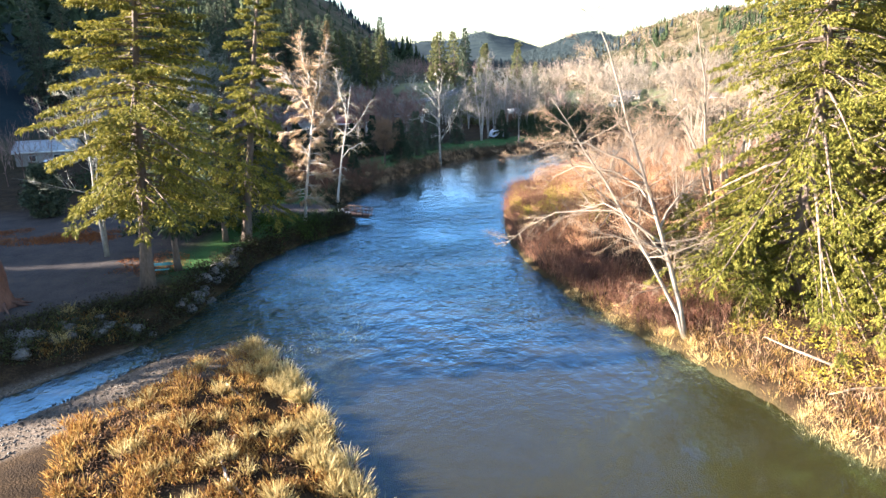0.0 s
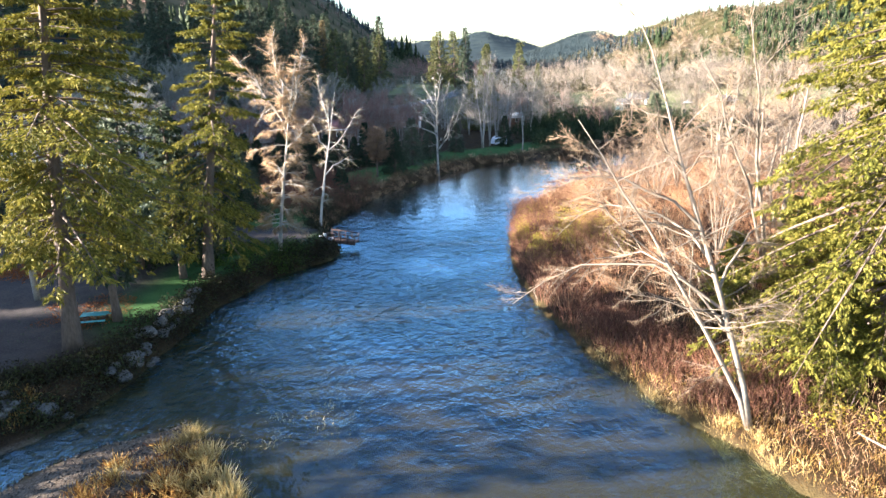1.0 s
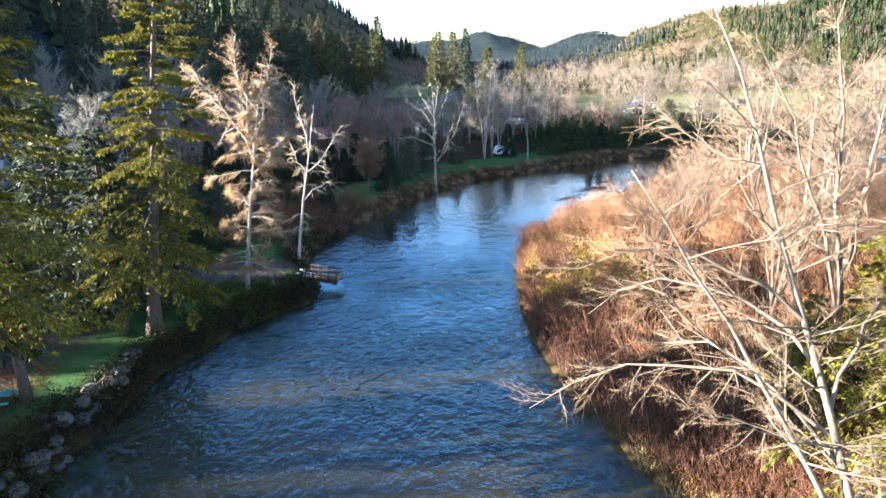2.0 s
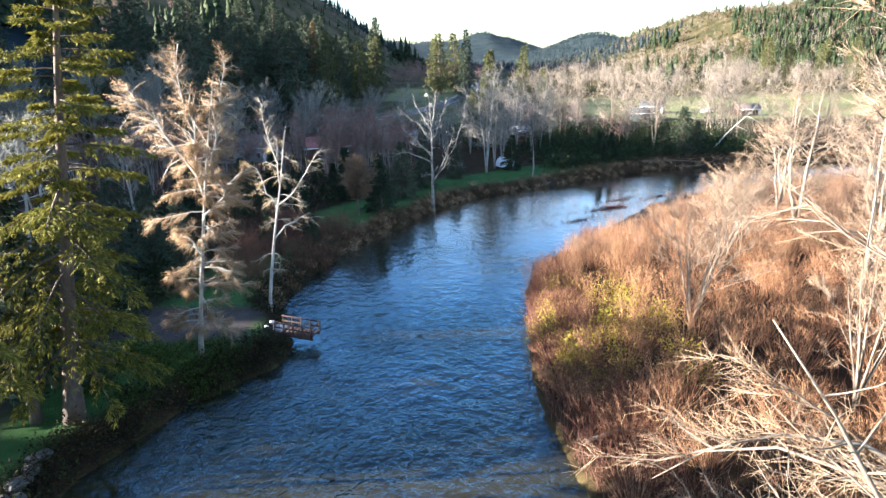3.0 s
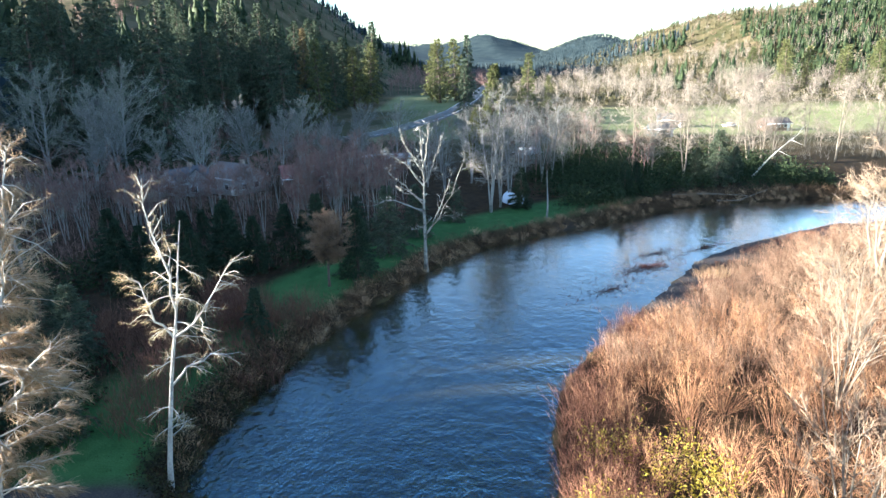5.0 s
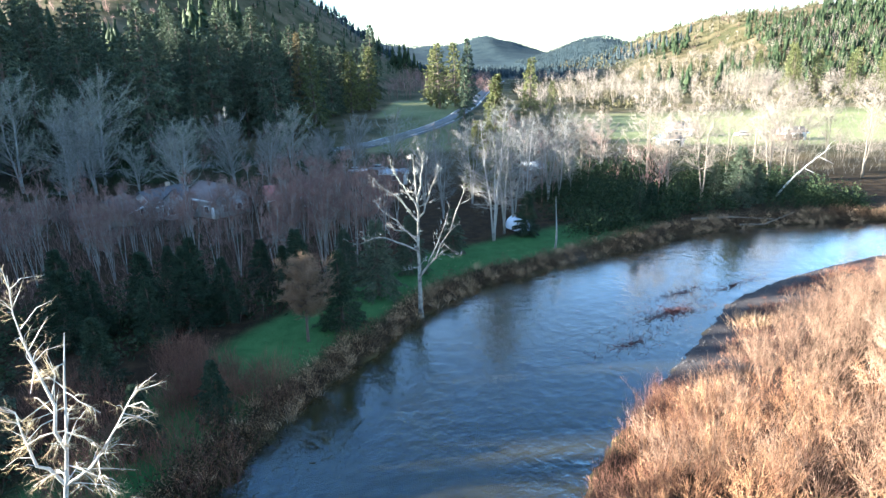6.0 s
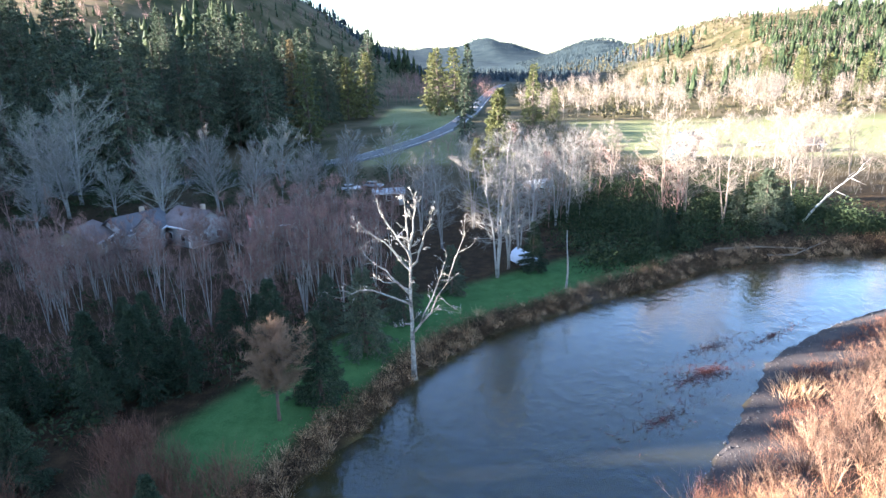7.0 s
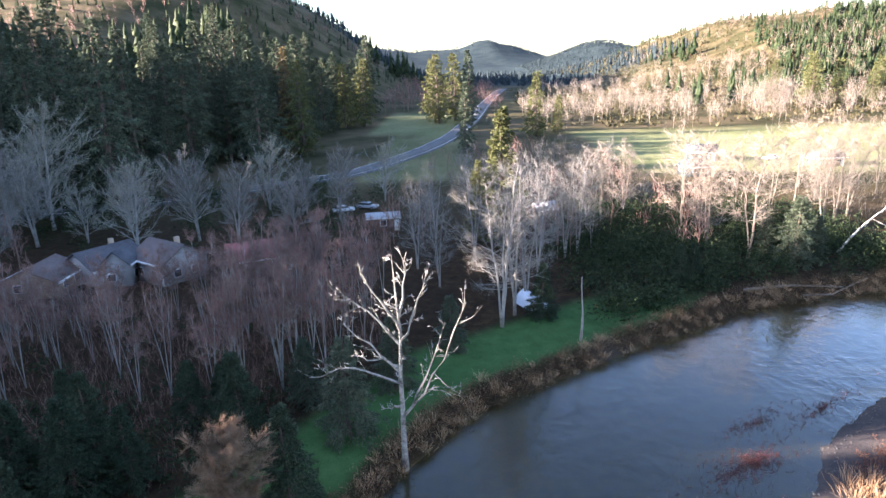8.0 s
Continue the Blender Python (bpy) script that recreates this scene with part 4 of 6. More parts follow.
dusk = spruce(85, 4.3, 385.0, 34.0, 5.6, SPRUCE_SHADED, "dark conifer at the edge of the road", "conifers along the road", clear=0.05, branches=100, twigs=10, clumps=3, leaf=1.1, droop=0.4, needles=2)
copies(dusk, [(2.2, 288.0, 0.64)], 19)
rust = spruce(86, -61.5, 306.0, 36.0, 4.6, SPRUCE_RUST, "rust brown dying conifer catching the sun", "conifers of the hillside wood", clear=0.1, branches=100, twigs=10, leaf=0.9, needles=3)
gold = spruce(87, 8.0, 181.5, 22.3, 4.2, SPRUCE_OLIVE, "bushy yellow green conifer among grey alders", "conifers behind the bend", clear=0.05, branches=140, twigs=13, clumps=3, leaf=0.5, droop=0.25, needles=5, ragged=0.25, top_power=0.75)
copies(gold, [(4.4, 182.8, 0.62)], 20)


# ---- far woods ----
def simple_conifers(places, seed, geo=None):
    """Many far conifers: tiers of ragged skirts."""
    rng = np.random.default_rng(seed)
    geo = geo or Geo()
    floor_z = ground_height([p[0] for p in places], [p[1] for p in places]) - 0.5
    for (x, y, h), z in zip(places, floor_z):
        tiers, r0 = (8 if h > 12 else 5 if h > 6 else 4), h * rng.uniform(0.13, 0.2)
        for k in range(tiers):
            f = k / tiers
            zz, top = z + h * (0.08 + 0.86 * f), z + h * min(1.0, 0.08 + 0.86 * f + 0.3)
            n = 8 if h > 9 else 6
            a = np.arange(n) * 2 * np.pi / n + rng.random() * 3
            r = r0 * (1 - f) ** 0.85 * rng.uniform(0.35, 1.4, n) + 0.15
            ring = np.stack([x + r * np.cos(a), y + r * np.sin(a), zz + h * 0.04 * rng.normal(size=n)], 1)
            geo.add(np.concatenate([ring, [[x, y, top]]]), tris=[(i, (i + 1) % n, n) for i in range(n)])
    return geo


def simple_bare(places, seed, spikes=46, thick=0.045):
    """Many far leafless trees: a trunk, some limbs and a rounded crown of twigs."""
    rng = np.random.default_rng(seed)
    geo = Geo()
    floor_z = ground_height([p[0] for p in places], [p[1] for p in places]) - 0.3
    for (x, y, h), z in zip(places, floor_z):
        geo.tube([(x, y, z), (x + rng.normal(0, 0.2), y, z + h * 0.5), (x + rng.normal(0, 0.5), y, z + h * 0.9)], [0.007 * h, 0.004 * h, 0.02], 3, False)
        foot, mid = np.array([x, y, z + 0.22 * h]), np.array([x, y, z + h * 0.62])
        k = 6
        a = rng.uniform(0, 6.28, k)
        ends = mid + np.stack([np.cos(a) * 0.2 * h, np.sin(a) * 0.2 * h, rng.uniform(-0.05, 0.3, k) * h], 1)
        start = np.stack([np.full(k, x), np.full(k, y), z + h * rng.uniform(0.22, 0.5, k)], 1)
        geo.spikes(start, ends, 0.0045 * h)
        d = unit(rng.normal(size=(spikes, 3)))
        r = rng.random(spikes)[:, None] ** 0.45
        b = mid + d * r * np.array([0.27, 0.27, 0.36]) * h * rng.uniform(0.8, 1.15, (spikes, 1))
        w = unit(b - foot) + 0.45 * rng.normal(size=b.shape)
        l = h * rng.uniform(0.1, 0.22, (spikes, 1))
        t = b + unit(w) * l
        geo.spikes(b - unit(w) * l * 0.6, t, thick)
        geo.spikes(b, b + unit(w + 0.7 * rng.normal(size=w.shape)) * l * 0.8, thick * 0.8)
    return geo


def scrub_clumps(places, seed, leaves=7):
    """Rounded crowns of far brush: a few large ragged leaf clumps each."""
    rng = np.random.default_rng(seed)
    geo = Geo()
    xy = np.array(places)
    z = ground_height(xy[:, 0], xy[:, 1])
    b = np.repeat(np.column_stack([xy[:, :2], z]), leaves, 0)
    h = np.repeat(xy[:, 2], leaves)
    d = unit(rng.normal(size=b.shape))
    d[:, 2] = np.abs(d[:, 2])
    p = b + d * h[:, None] * np.array([0.35, 0.35, 0.7]) * rng.uniform(0.3, 1, (len(b), 1))
    geo.blades(p, d + np.array([0, 0, 0.5]) + 0.5 * rng.normal(size=b.shape), h * rng.uniform(0.25, 0.5, len(b)), h * 0.22, rng)
    return geo


def scatter(n, seed, x0, x1, y0, y1, lo, hi, keep=None):
    rng = np.random.default_rng(seed)
    out = []
    tries = 0
    while len(out) < n and tries < n * 60:
        tries += 1
        x, y = rng.uniform(x0, x1), rng.uniform(y0, y1)
        if keep is None or keep(x, y):
            out.append((x, y, rng.uniform(lo, hi)))
    return out


far_places = scatter(950, 91, -330, -70, -60, 520, 15, 26, lambda x, y: x < -120 + 0.1 * max(0, y - 200) and not (x > -150 and 165 < y < 470) and not (y > 330 and x < -170))
far_places += scatter(900, 92, -420, -40, 430, 900, 4, 9, lambda x, y: x < -70 + 0.06 * (y - 430))
far_places += [(-88, 700, 26), (-83, 706, 22), (-69, 700, 22), (-62, 698, 27), (-57, 702, 30), (-53, 699, 28), (-48, 703, 24), (-44, 697, 19), (-40, 701, 17)]
stuff("far_forest", simple_conifers(far_places, 93), SPRUCE_MID, "dense dark conifer forest on the shaded hill", "forest")
right_places = scatter(3600, 94, 190, 800, 480, 1250, 7, 13, lambda x, y: x + 25 * wavy(x, y, 60, 1.0) > 0.43 * (y - 40) and y < 745 and wavy(x, y, 90, 2.0) > -0.45)
right_places += scatter(500, 89, 190, 700, 480, 1250, 6, 12, lambda x, y: wavy(x, y, 75, 1.0) > 0.2)
right_places += [(206 + 4 * math.sin(k * 1.7) + 4 * k, 715 + 9 * math.cos(k * 2.1), 20 + 4 * math.sin(k * 3.3)) for k in range(5)]
right_places += scatter(26, 95, 130, 240, 430, 540, 10, 18)
stuff("sunny_forest", simple_conifers(right_places, 96), SPRUCE_MID, "young green conifers on the sunlit hill", "forest")
scrub = scatter(8500, 117, 150, 800, 440, 1300, 2.6, 6.5)
scrub += scatter(1700, 119, 20, 340, 346, 640, 2.5, 5.5, lambda x, y: x > 26 + 0.02 * y)
stuff("hillside_scrub", scrub_clumps(scrub, 118), SCRUB, "olive and tan scrub covering the sunlit hill", "scrub")
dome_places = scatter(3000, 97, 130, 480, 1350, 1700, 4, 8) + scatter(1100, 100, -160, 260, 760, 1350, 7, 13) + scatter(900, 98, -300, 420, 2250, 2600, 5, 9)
stuff("distant_forest", simple_conifers(dome_places, 99), FOREST_FAR, "green forest on the distant hills, haze blue in its colour", "forest")
belt = scatter(260, 101, 20, 260, 342, 470, 9, 15, lambda x, y: x > 24 + 0.02 * y) + scatter(240, 102, 60, 330, 470, 640, 9, 14) + scatter(160, 115, 180, 460, 520, 820, 8, 13)
near_belt = scatter(34, 103, 60, 230, 204, 240, 8, 13)
stuff("sunlit_woods", simple_bare(near_belt, 116, 90, 0.022), TWIG_CREAM, "pale sunlit leafless woods across the river", "woods")
belt += scatter(24, 120, 142, 168, 398, 412, 15, 20) + scatter(26, 104, 110, 240, 240, 340, 6, 10) + scatter(120, 105, 60, 160, 100, 160, 9, 14, lambda x, y: edge_distance(np.array([x]), np.array([y]), RIVER)[0] > 12)
stuff("sunlit_woods", simple_bare(belt, 106, 30, 0.04), TWIG_CREAM, "sunlit cream leafless woods along the valley floor", "woods")
grey_woods = scatter(44, 113, -24, 40, 176, 262, 7, 11, lambda x, y: not (-45 < x < -6 and y > 198) and y > 160 + 0.25 * max(0, x))
stuff("grey_woods", simple_bare(grey_woods, 114, 60, 0.02), TWIG_GREY, "grey leafless woods behind the river alders", "woods")
mauve = scatter(40, 107, -22, 44, 158, 262, 7, 12, lambda x, y: not (-40 < x < -8 and y > 200) and y > 158 + 0.25 * max(0, x)) + scatter(70, 108, -130, -66, 90, 180, 7, 11) + scatter(26, 112, -100, -24, 200, 240, 6, 9, lambda x, y: not (-45 < x and y > 226)) + scatter(900, 121, -330, -70, 330, 720, 5, 8, lambda x, y: x < -86 + 0.1 * (y - 330)) + scatter(200, 109, -50, 24, 436, 680, 9, 15) + scatter(120, 110, 200, 520, 560, 900, 8, 13)
stuff("leafless_woods", simple_bare(mauve, 111, 22, 0.045), TWIG_MAUVE, "brown leafless woods in the valley", "woods")


# ---- undergrowth ----
def river_gap(x, y):
    return np.minimum(edge_distance(x, y, RIVER), edge_distance(x, y, CREEK))


def willow_brush(seed, n, inside, lo, hi, side_twigs=4, r=0.016, slant=0.3):
    rng = np.random.default_rng(seed)
    geo = Geo()
    x, y = inside(rng, n)
    z = ground_height(x, y) - 0.1
    h = rng.uniform(lo, hi, len(x)) * (0.85 + 0.5 * wavy(x, y, 5, 3))
    base = np.stack([x, y, z], 1)
    lean = rng.normal(0, slant, (len(x), 2))
    tip = base + np.stack([lean[:, 0] * h, lean[:, 1] * h, h], 1)
    geo.spikes(base, tip, r)
    for k in range(side_twigs):
        f = rng.uniform(0.3, 0.85, len(x))[:, None]
        b = base + (tip - base) * f
        w = unit((tip - base) + 0.62 * h[:, None] * rng.normal(size=base.shape))
        w[:, 2] = np.abs(w[:, 2]) + 0.3
        geo.spikes(b, b + w * (h * rng.uniform(0.18, 0.38, len(x)))[:, None], r * 0.75)
    return geo


def by_right_bank(x0, x1, y0, y1, gap=0.5, most=60):
    def pick(rng, n):
        x, y = rng.uniform(x0, x1, n * 3), rng.uniform(y0, y1, n * 3)
        d = river_gap(x, y)
        ok = (d > gap) & (d < most) & (x > 5) & (wavy(x, y, 6.5, 7) + 0.4 * rng.normal(size=len(x)) > -0.35)
        return x[ok][:n], y[ok][:n]
    return pick


def bush_spots_right(seed, x0, x1, y0, y1, step, shore, point):
    """Jittered bush centres on the sunny flat, kept back from the water, further back along the muddy point."""
    rng = np.random.default_rng(seed)
    x, y = np.meshgrid(np.arange(x0, x1, step), np.arange(y0, y1, step))
    x, y = x.ravel() + rng.uniform(-0.5, 0.5, x.size) * step, y.ravel() + rng.uniform(-0.5, 0.5, y.size) * step
    d = river_gap(x, y)
    back = np.interp(x, [18, 23, 29, 36, 60], [shore, shore + 1.2, 5.4, 6.4, point])
    ok = (d > np.where(y > 100, back, shore)) & (x > 5) & (rng.random(len(x)) < 0.84)
    r = step * rng.uniform(0.55, 0.95, len(x))
    return np.stack([x, y, r, d], 1)[ok]


def bush_thicket(seed, centres, lo, hi, stems, twigs, r):
    """Fans of straight stems, one fan for each bush, so that domes and dark gaps show."""
    rng = np.random.default_rng(seed)
    geo = Geo()
    c = np.repeat(centres, stems, 0)
    h = np.repeat(rng.uniform(lo, hi, len(centres)) * (0.62 + 0.38 * smooth01(0, 6, centres[:, 3])) * (1 + 0.22 * wavy(centres[:, 0], centres[:, 1], 7, 3)), stems)
    n = len(c)
    a, u = rng.uniform(0, 6.2832, n), np.sqrt(rng.random(n))
    out = np.stack([np.cos(a), np.sin(a)], 1)
    foot = c[:, :2] + out * (c[:, 2] * 0.3 * u)[:, None]
    base = np.column_stack([foot, ground_height(foot[:, 0], foot[:, 1]) - 0.1])
    top = c[:, :2] + out * (c[:, 2] * (0.15 + 0.95 * u))[:, None]
    tip = np.column_stack([top, base[:, 2] + h * (1 - 0.42 * u**2) * rng.uniform(0.75, 1.1, n)])
    geo.spikes(base, tip, r)
    for k in range(twigs):
        f = rng.uniform(0.35, 0.95, n)[:, None]
        b = base + (tip - base) * f
        w = unit(unit(tip - base) + 0.42 * rng.normal(size=base.shape))
        geo.spikes(b, b + w * (h * rng.uniform(0.12, 0.32, n))[:, None], r * 0.7)
    return geo


stuff("willow_thicket", bush_thicket(201, bush_spots_right(251, 6, 50, 58, 104, 2.4, 1.2, 7.0), 2.1, 4.6, 44, 6, 0.015), TWIG_PINK, "dense leafless willow bushes with pinkish tan stems", "thicket")
stuff("willow_thicket", bush_thicket(202, bush_spots_right(252, 15, 64, 92, 136, 2.4, 1.8, 7.5), 2.2, 4.8, 44, 6, 0.016), TWIG_FLAT, "dense pale tan willow bushes on the river flat", "thicket")
stuff("red_brush", willow_brush(203, 14000, by_right_bank(6, 30, 42, 106, 0.2, 5.0), 0.9, 2.7), TWIG_RED, "low red brown brush along the water's edge", "thicket")
bank_bush = [(-19.0, 106.2, 2.4), (-17.2, 104.2, 2.0), (-22.0, 108.6, 2.2), (-19.5, 103.0, 2.0), (-15.5, 96, 3.0), (-17.5, 101, 3.2), (-13.8, 104.5, 2.2), (-21, 94, 3.0), (-19.5, 88, 2.6), (-24.5, 98, 3.0), (-28, 101, 3.0)]


def bush_spots(rng, n):
    k = rng.integers(0, len(bank_bush), n)
    c = np.array(bank_bush)[k]
    a, r = rng.uniform(0, 6.28, n), np.sqrt(rng.random(n)) * c[:, 2]
    return c[:, 0] + r * np.cos(a), c[:, 1] + r * np.sin(a)


stuff("sunlit_brush", willow_brush(207, 1500, lambda rng, n: (rng.uniform(72, 160, n), rng.uniform(192, 240, n)), 1.5, 4.2, 4, 0.022, 0.3), TWIG_CREAM, "pale sunlit brush beneath the far alders", "thicket")
stuff("bank_bush", willow_brush(205, 3000, bush_spots, 1.6, 3.8, 6, 0.013), TWIG_RED, "red brown leafless bushes above the bank", "shrubs")
stuff("mauve_brush", willow_brush(204, 2200, lambda rng, n: (lambda x, y: (x[river_gap(x, y) > 13], y[river_gap(x, y) > 13]))(rng.uniform(-64, -6, n), rng.uniform(118, 152, n)), 1.6, 4.4, 6, 0.012, 0.3), TWIG_MAUVE, "thicket of mauve leafless saplings", "thicket")


stuff("shore_brush", willow_brush(206, 9000, by_right_bank(17, 56, 105, 140, 3.0, 9), 0.25, 1.0, 4, 0.014, 0.4), TWIG_RED, "low red brown brush on the muddy point", "thicket")


def leaf_mounds(places, seed, leaf, count, flat=0.8):
    """Low shrubs as heaps of small leaves: places are x, y, radius, height."""
    rng = np.random.default_rng(seed)
    geo = Geo()
    ps, ws = [], []
    for x, y, r, h in places:
        k = int(count * r * r)
        d = unit(rng.normal(size=(k, 3)))
        d[:, 2] = np.abs(d[:, 2]) * flat
        q = d * (rng.uniform(0.45, 1.0, k) ** 0.5)[:, None] * (1 + 0.25 * rng.normal(size=(k, 1)))
        p = np.stack([x + q[:, 0] * r, y + q[:, 1] * r, 0 * q[:, 0]], 1)
        p[:, 2] = np.abs(q[:, 2]) * h
        ps.append(p)
        ws.append(d + 0.7 * rng.normal(size=d.shape))
    p, w = np.concatenate(ps), np.concatenate(ws)
    p[:, 2] += ground_height(p[:, 0], p[:, 1])
    geo.blades(p, w, leaf * rng.uniform(0.6, 1.5, len(p)), leaf * 0.45, rng, 0.1)
    return geo


def along_left(y0, y1, step, near, far, seed, r, h):
    """Places beside the left waterline."""
    rng = np.random.default_rng(seed)
    out = []
    line = np.array(LEFT_BANK[7:], float)
    for a, b in zip(line[:-1], line[1:]):
        long = np.hypot(*(b - a))
        nrm = np.array([-(b - a)[1], (b - a)[0]]) / long
        for s in np.arange(0, long, step):
            p = a + (b - a) * (s / long) + nrm * rng.uniform(near, far)
            if y0 < p[1] < y1 and np.hypot(p[0] + 13.5, p[1] - 78) > 2.3:
                k = rng.uniform(0.7, 1.35)
                out.append((p[0], p[1], r * k, h * k))
    return out


creek_side = np.random.default_rng(210)
creek_growth = []
for k in range(230):
    f = creek_side.random()
    cx, cy = -20.5 - 22 * f, 45.5 - 22 * f * 0.75 + creek_side.uniform(-2.6, 3.4)
    creek_growth.append((cx - creek_side.uniform(0, 1.5), cy, creek_side.uniform(0.6, 1.2), creek_side.uniform(0.5, 1.1)))
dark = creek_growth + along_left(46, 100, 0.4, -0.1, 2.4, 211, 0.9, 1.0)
stuff("bank_growth", leaf_mounds(dark, 212, 0.22, 160), DARK_BANK, "moss and ivy on the bank, colour darkened for shade", "undergrowth")
brown = along_left(88, 172, 0.4, 0.1, 2.0, 213, 0.9, 1.35)
stuff("bank_bramble", leaf_mounds(brown, 214, 0.17, 160), BRAMBLE, "brown brambles and dead fern along the lawn bank", "undergrowth")
rng = np.random.default_rng(215)
bank_green = [(rng.uniform(-24, -14.6), rng.uniform(66, 74), rng.uniform(0.6, 1.3), rng.uniform(0.5, 1.3)) for _ in range(70)]
bank_green += [(rng.uniform(-36, -24.5), rng.uniform(66, 96), rng.uniform(0.9, 1.8), rng.uniform(0.8, 2.2)) for _ in range(90)]
green = [(x, y, rng.uniform(1.4, 2.8), rng.uniform(2.0, 4.6)) for x, y in ((rng.uniform(16, 70), rng.uniform(148, 182)) for _ in range(210)) if river_gap(np.array([x]), np.array([y]))[0] > 4]
green += [(rng.uniform(-62, -26), rng.uniform(84, 128), rng.uniform(1.0, 2.2), rng.uniform(1.0, 2.6)) for _ in range(80)]
green += [(-42 + 30 * f + rng.normal(0, 2), 113 + 16 * f + rng.normal(0, 2), rng.uniform(1.3, 2.3), rng.uniform(1.8, 3.4)) for f in np.linspace(0, 1, 22)]
green += [(-95 + 62 * f + rng.normal(0, 2), 212 + 24 * f + rng.normal(0, 3), rng.uniform(1.8, 3.0), rng.uniform(2.5, 4.5)) for f in np.linspace(0, 1, 40)]
green += [(rng.uniform(-64, -8), rng.uniform(126, 154), rng.uniform(0.8, 1.6), rng.uniform(0.7, 1.8)) for _ in range(60)]
green += [(rng.uniform(19, 64), rng.uniform(166, 204), rng.uniform(1.8, 3.2), rng.uniform(3.2, 6.8)) for _ in range(130)]
green += [(rng.uniform(-100, -14), rng.uniform(190, 226), rng.uniform(1.8, 3.2), rng.uniform(3.0, 6.0)) for _ in range(60)]
green = [g for g in green if river_gap(np.array([g[0]]), np.array([g[1]]))[0] > 12 or g[0] > 16]
ferns = [g for g in bank_green[:70] if river_gap(np.array([g[0]]), np.array([g[1]]))[0] > 0.8]
stuff("bank_ferns", leaf_mounds(ferns, 219, 0.22, 150), MOSS_GREEN, "green ferns and moss on the bank by the landing", "undergrowth")
green += [g for g in bank_green[70:] if river_gap(np.array([g[0]]), np.array([g[1]]))[0] > 0.8]
green += [(rng.uniform(-95, -20), rng.uniform(176, 205), rng.uniform(0.9, 2.0), rng.uniform(0.9, 2.4)) for _ in range(70)]
stuff("evergreen_shrubs", leaf_mounds(green, 216, 0.44, 42), EVERGREEN, "dark evergreen shrubs under the trees", "shrubs")
willow = [(rng.uniform(8, 17), rng.uniform(66, 86), rng.uniform(0.7, 1.3), rng.uniform(1.4, 3.2)) for _ in range(42)]
willow += [(rng.normal(9.6, 0.9), rng.normal(71.5, 1.4), rng.uniform(0.6, 1.1), rng.uniform(1.6, 2.8)) for _ in range(16)]
willow += [(rng.normal(13.4, 0.9), rng.normal(74.6, 1.3), rng.uniform(0.6, 1.0), rng.uniform(3.2, 4.4)) for _ in range(12)]
willow += [(rng.uniform(20, 33), rng.uniform(34, 52), rng.uniform(0.5, 1.1), rng.uniform(0.5, 1.2)) for _ in range(40)]
stuff("yellow_shrubs", leaf_mounds(willow, 217, 0.2, 160), WILLOW_LEAF, "yellow green shrubs on the sunny bank", "shrubs")


def tufts(places, seed, blades, height, spreadv, width=0.03):
    rng = np.random.default_rng(seed)
    geo = Geo()
    b, w, s = [], [], []
    for x, y, k in places:
        a = rng.uniform(0, 6.28, blades)
        r = np.abs(rng.normal(0, spreadv * 0.45, blades))
        px, py = x + r * np.cos(a), y + r * np.sin(a)
        b.append(np.stack([px, py, 0 * px], 1))
        w.append(np.stack([0.35 * np.cos(a) + 0.25 * rng.normal(size=blades), 0.35 * np.sin(a) + 0.25 * rng.normal(size=blades), np.ones(blades)], 1))
        s.append(height * k * rng.uniform(0.5, 1.2, blades))
    s, b = np.concatenate(s), np.concatenate(b)
    b[:, 2] = ground_height(b[:, 0], b[:, 1]) - 0.03
    geo.blades(b, np.concatenate(w), s, width, rng, 0.22)
    return geo


def bar_spots(seed, n, gap0, gap1, y0=12, y1=44):
    rng = np.random.default_rng(seed)
    x, y = rng.uniform(-28, 1, n * 12), rng.uniform(y0, y1, n * 12)
    d, c = edge_distance(x, y, RIVER), edge_distance(x, y, CREEK)
    ok = (d > gap0) & (d < gap1) & (c > 4.6 - 2.4 * smooth01(34, 41, y) + 1.2 * wavy(x, y, 3))
    return [(a, b, rng.uniform(0.6, 1.3)) for a, b in zip(x[ok][:n], y[ok][:n])]


stuff("straw_grass", tufts(bar_spots(221, 150, 0.0, 1.5) + bar_spots(222, 75, 1.0, 11.0), 223, 90, 1.15, 0.5, 0.034), STRAW, "pale straw grass tufts on the gravel bar", "grass")
stuff("russet_grass", tufts([b for b in bar_spots(224, 1900, 0.2, 13.0) if wavy(b[0], b[1], 1.6, 6) + 0.6 * wavy(b[0], b[1], 0.7, 2) > -0.25], 225, 34, 0.62, 0.55, 0.042), RUSSET, "russet and olive dead grass on the gravel bar", "grass")
rng = np.random.default_rng(226)
point_straw = [(30.6 + rng.normal(0, 0.8), 119.6 + rng.normal(0, 0.6), 1.5) for _ in range(7)]
stuff("sedge_clump", tufts(point_straw, 240, 70, 1.2, 1.5, 0.035), TWIG_TAN, "sprawling tan sedge on the muddy point", "grass")
right_straw = [(x, y, rng.uniform(0.6, 1.3)) for x, y in zip(*by_right_bank(9, 40, 14, 52, -0.5, 0.9)(rng, 330))]
right_rough = [(x, y, rng.uniform(0.6, 1.3)) for x, y in zip(*by_right_bank(9, 42, 10, 54, 0.1, 12)(rng, 1100))]
low = [(x, y, rng.uniform(0.5, 1.1), rng.uniform(0.25, 0.6)) for x, y in zip(*by_right_bank(9, 42, 14, 56, 0.3, 14)(rng, 150))]
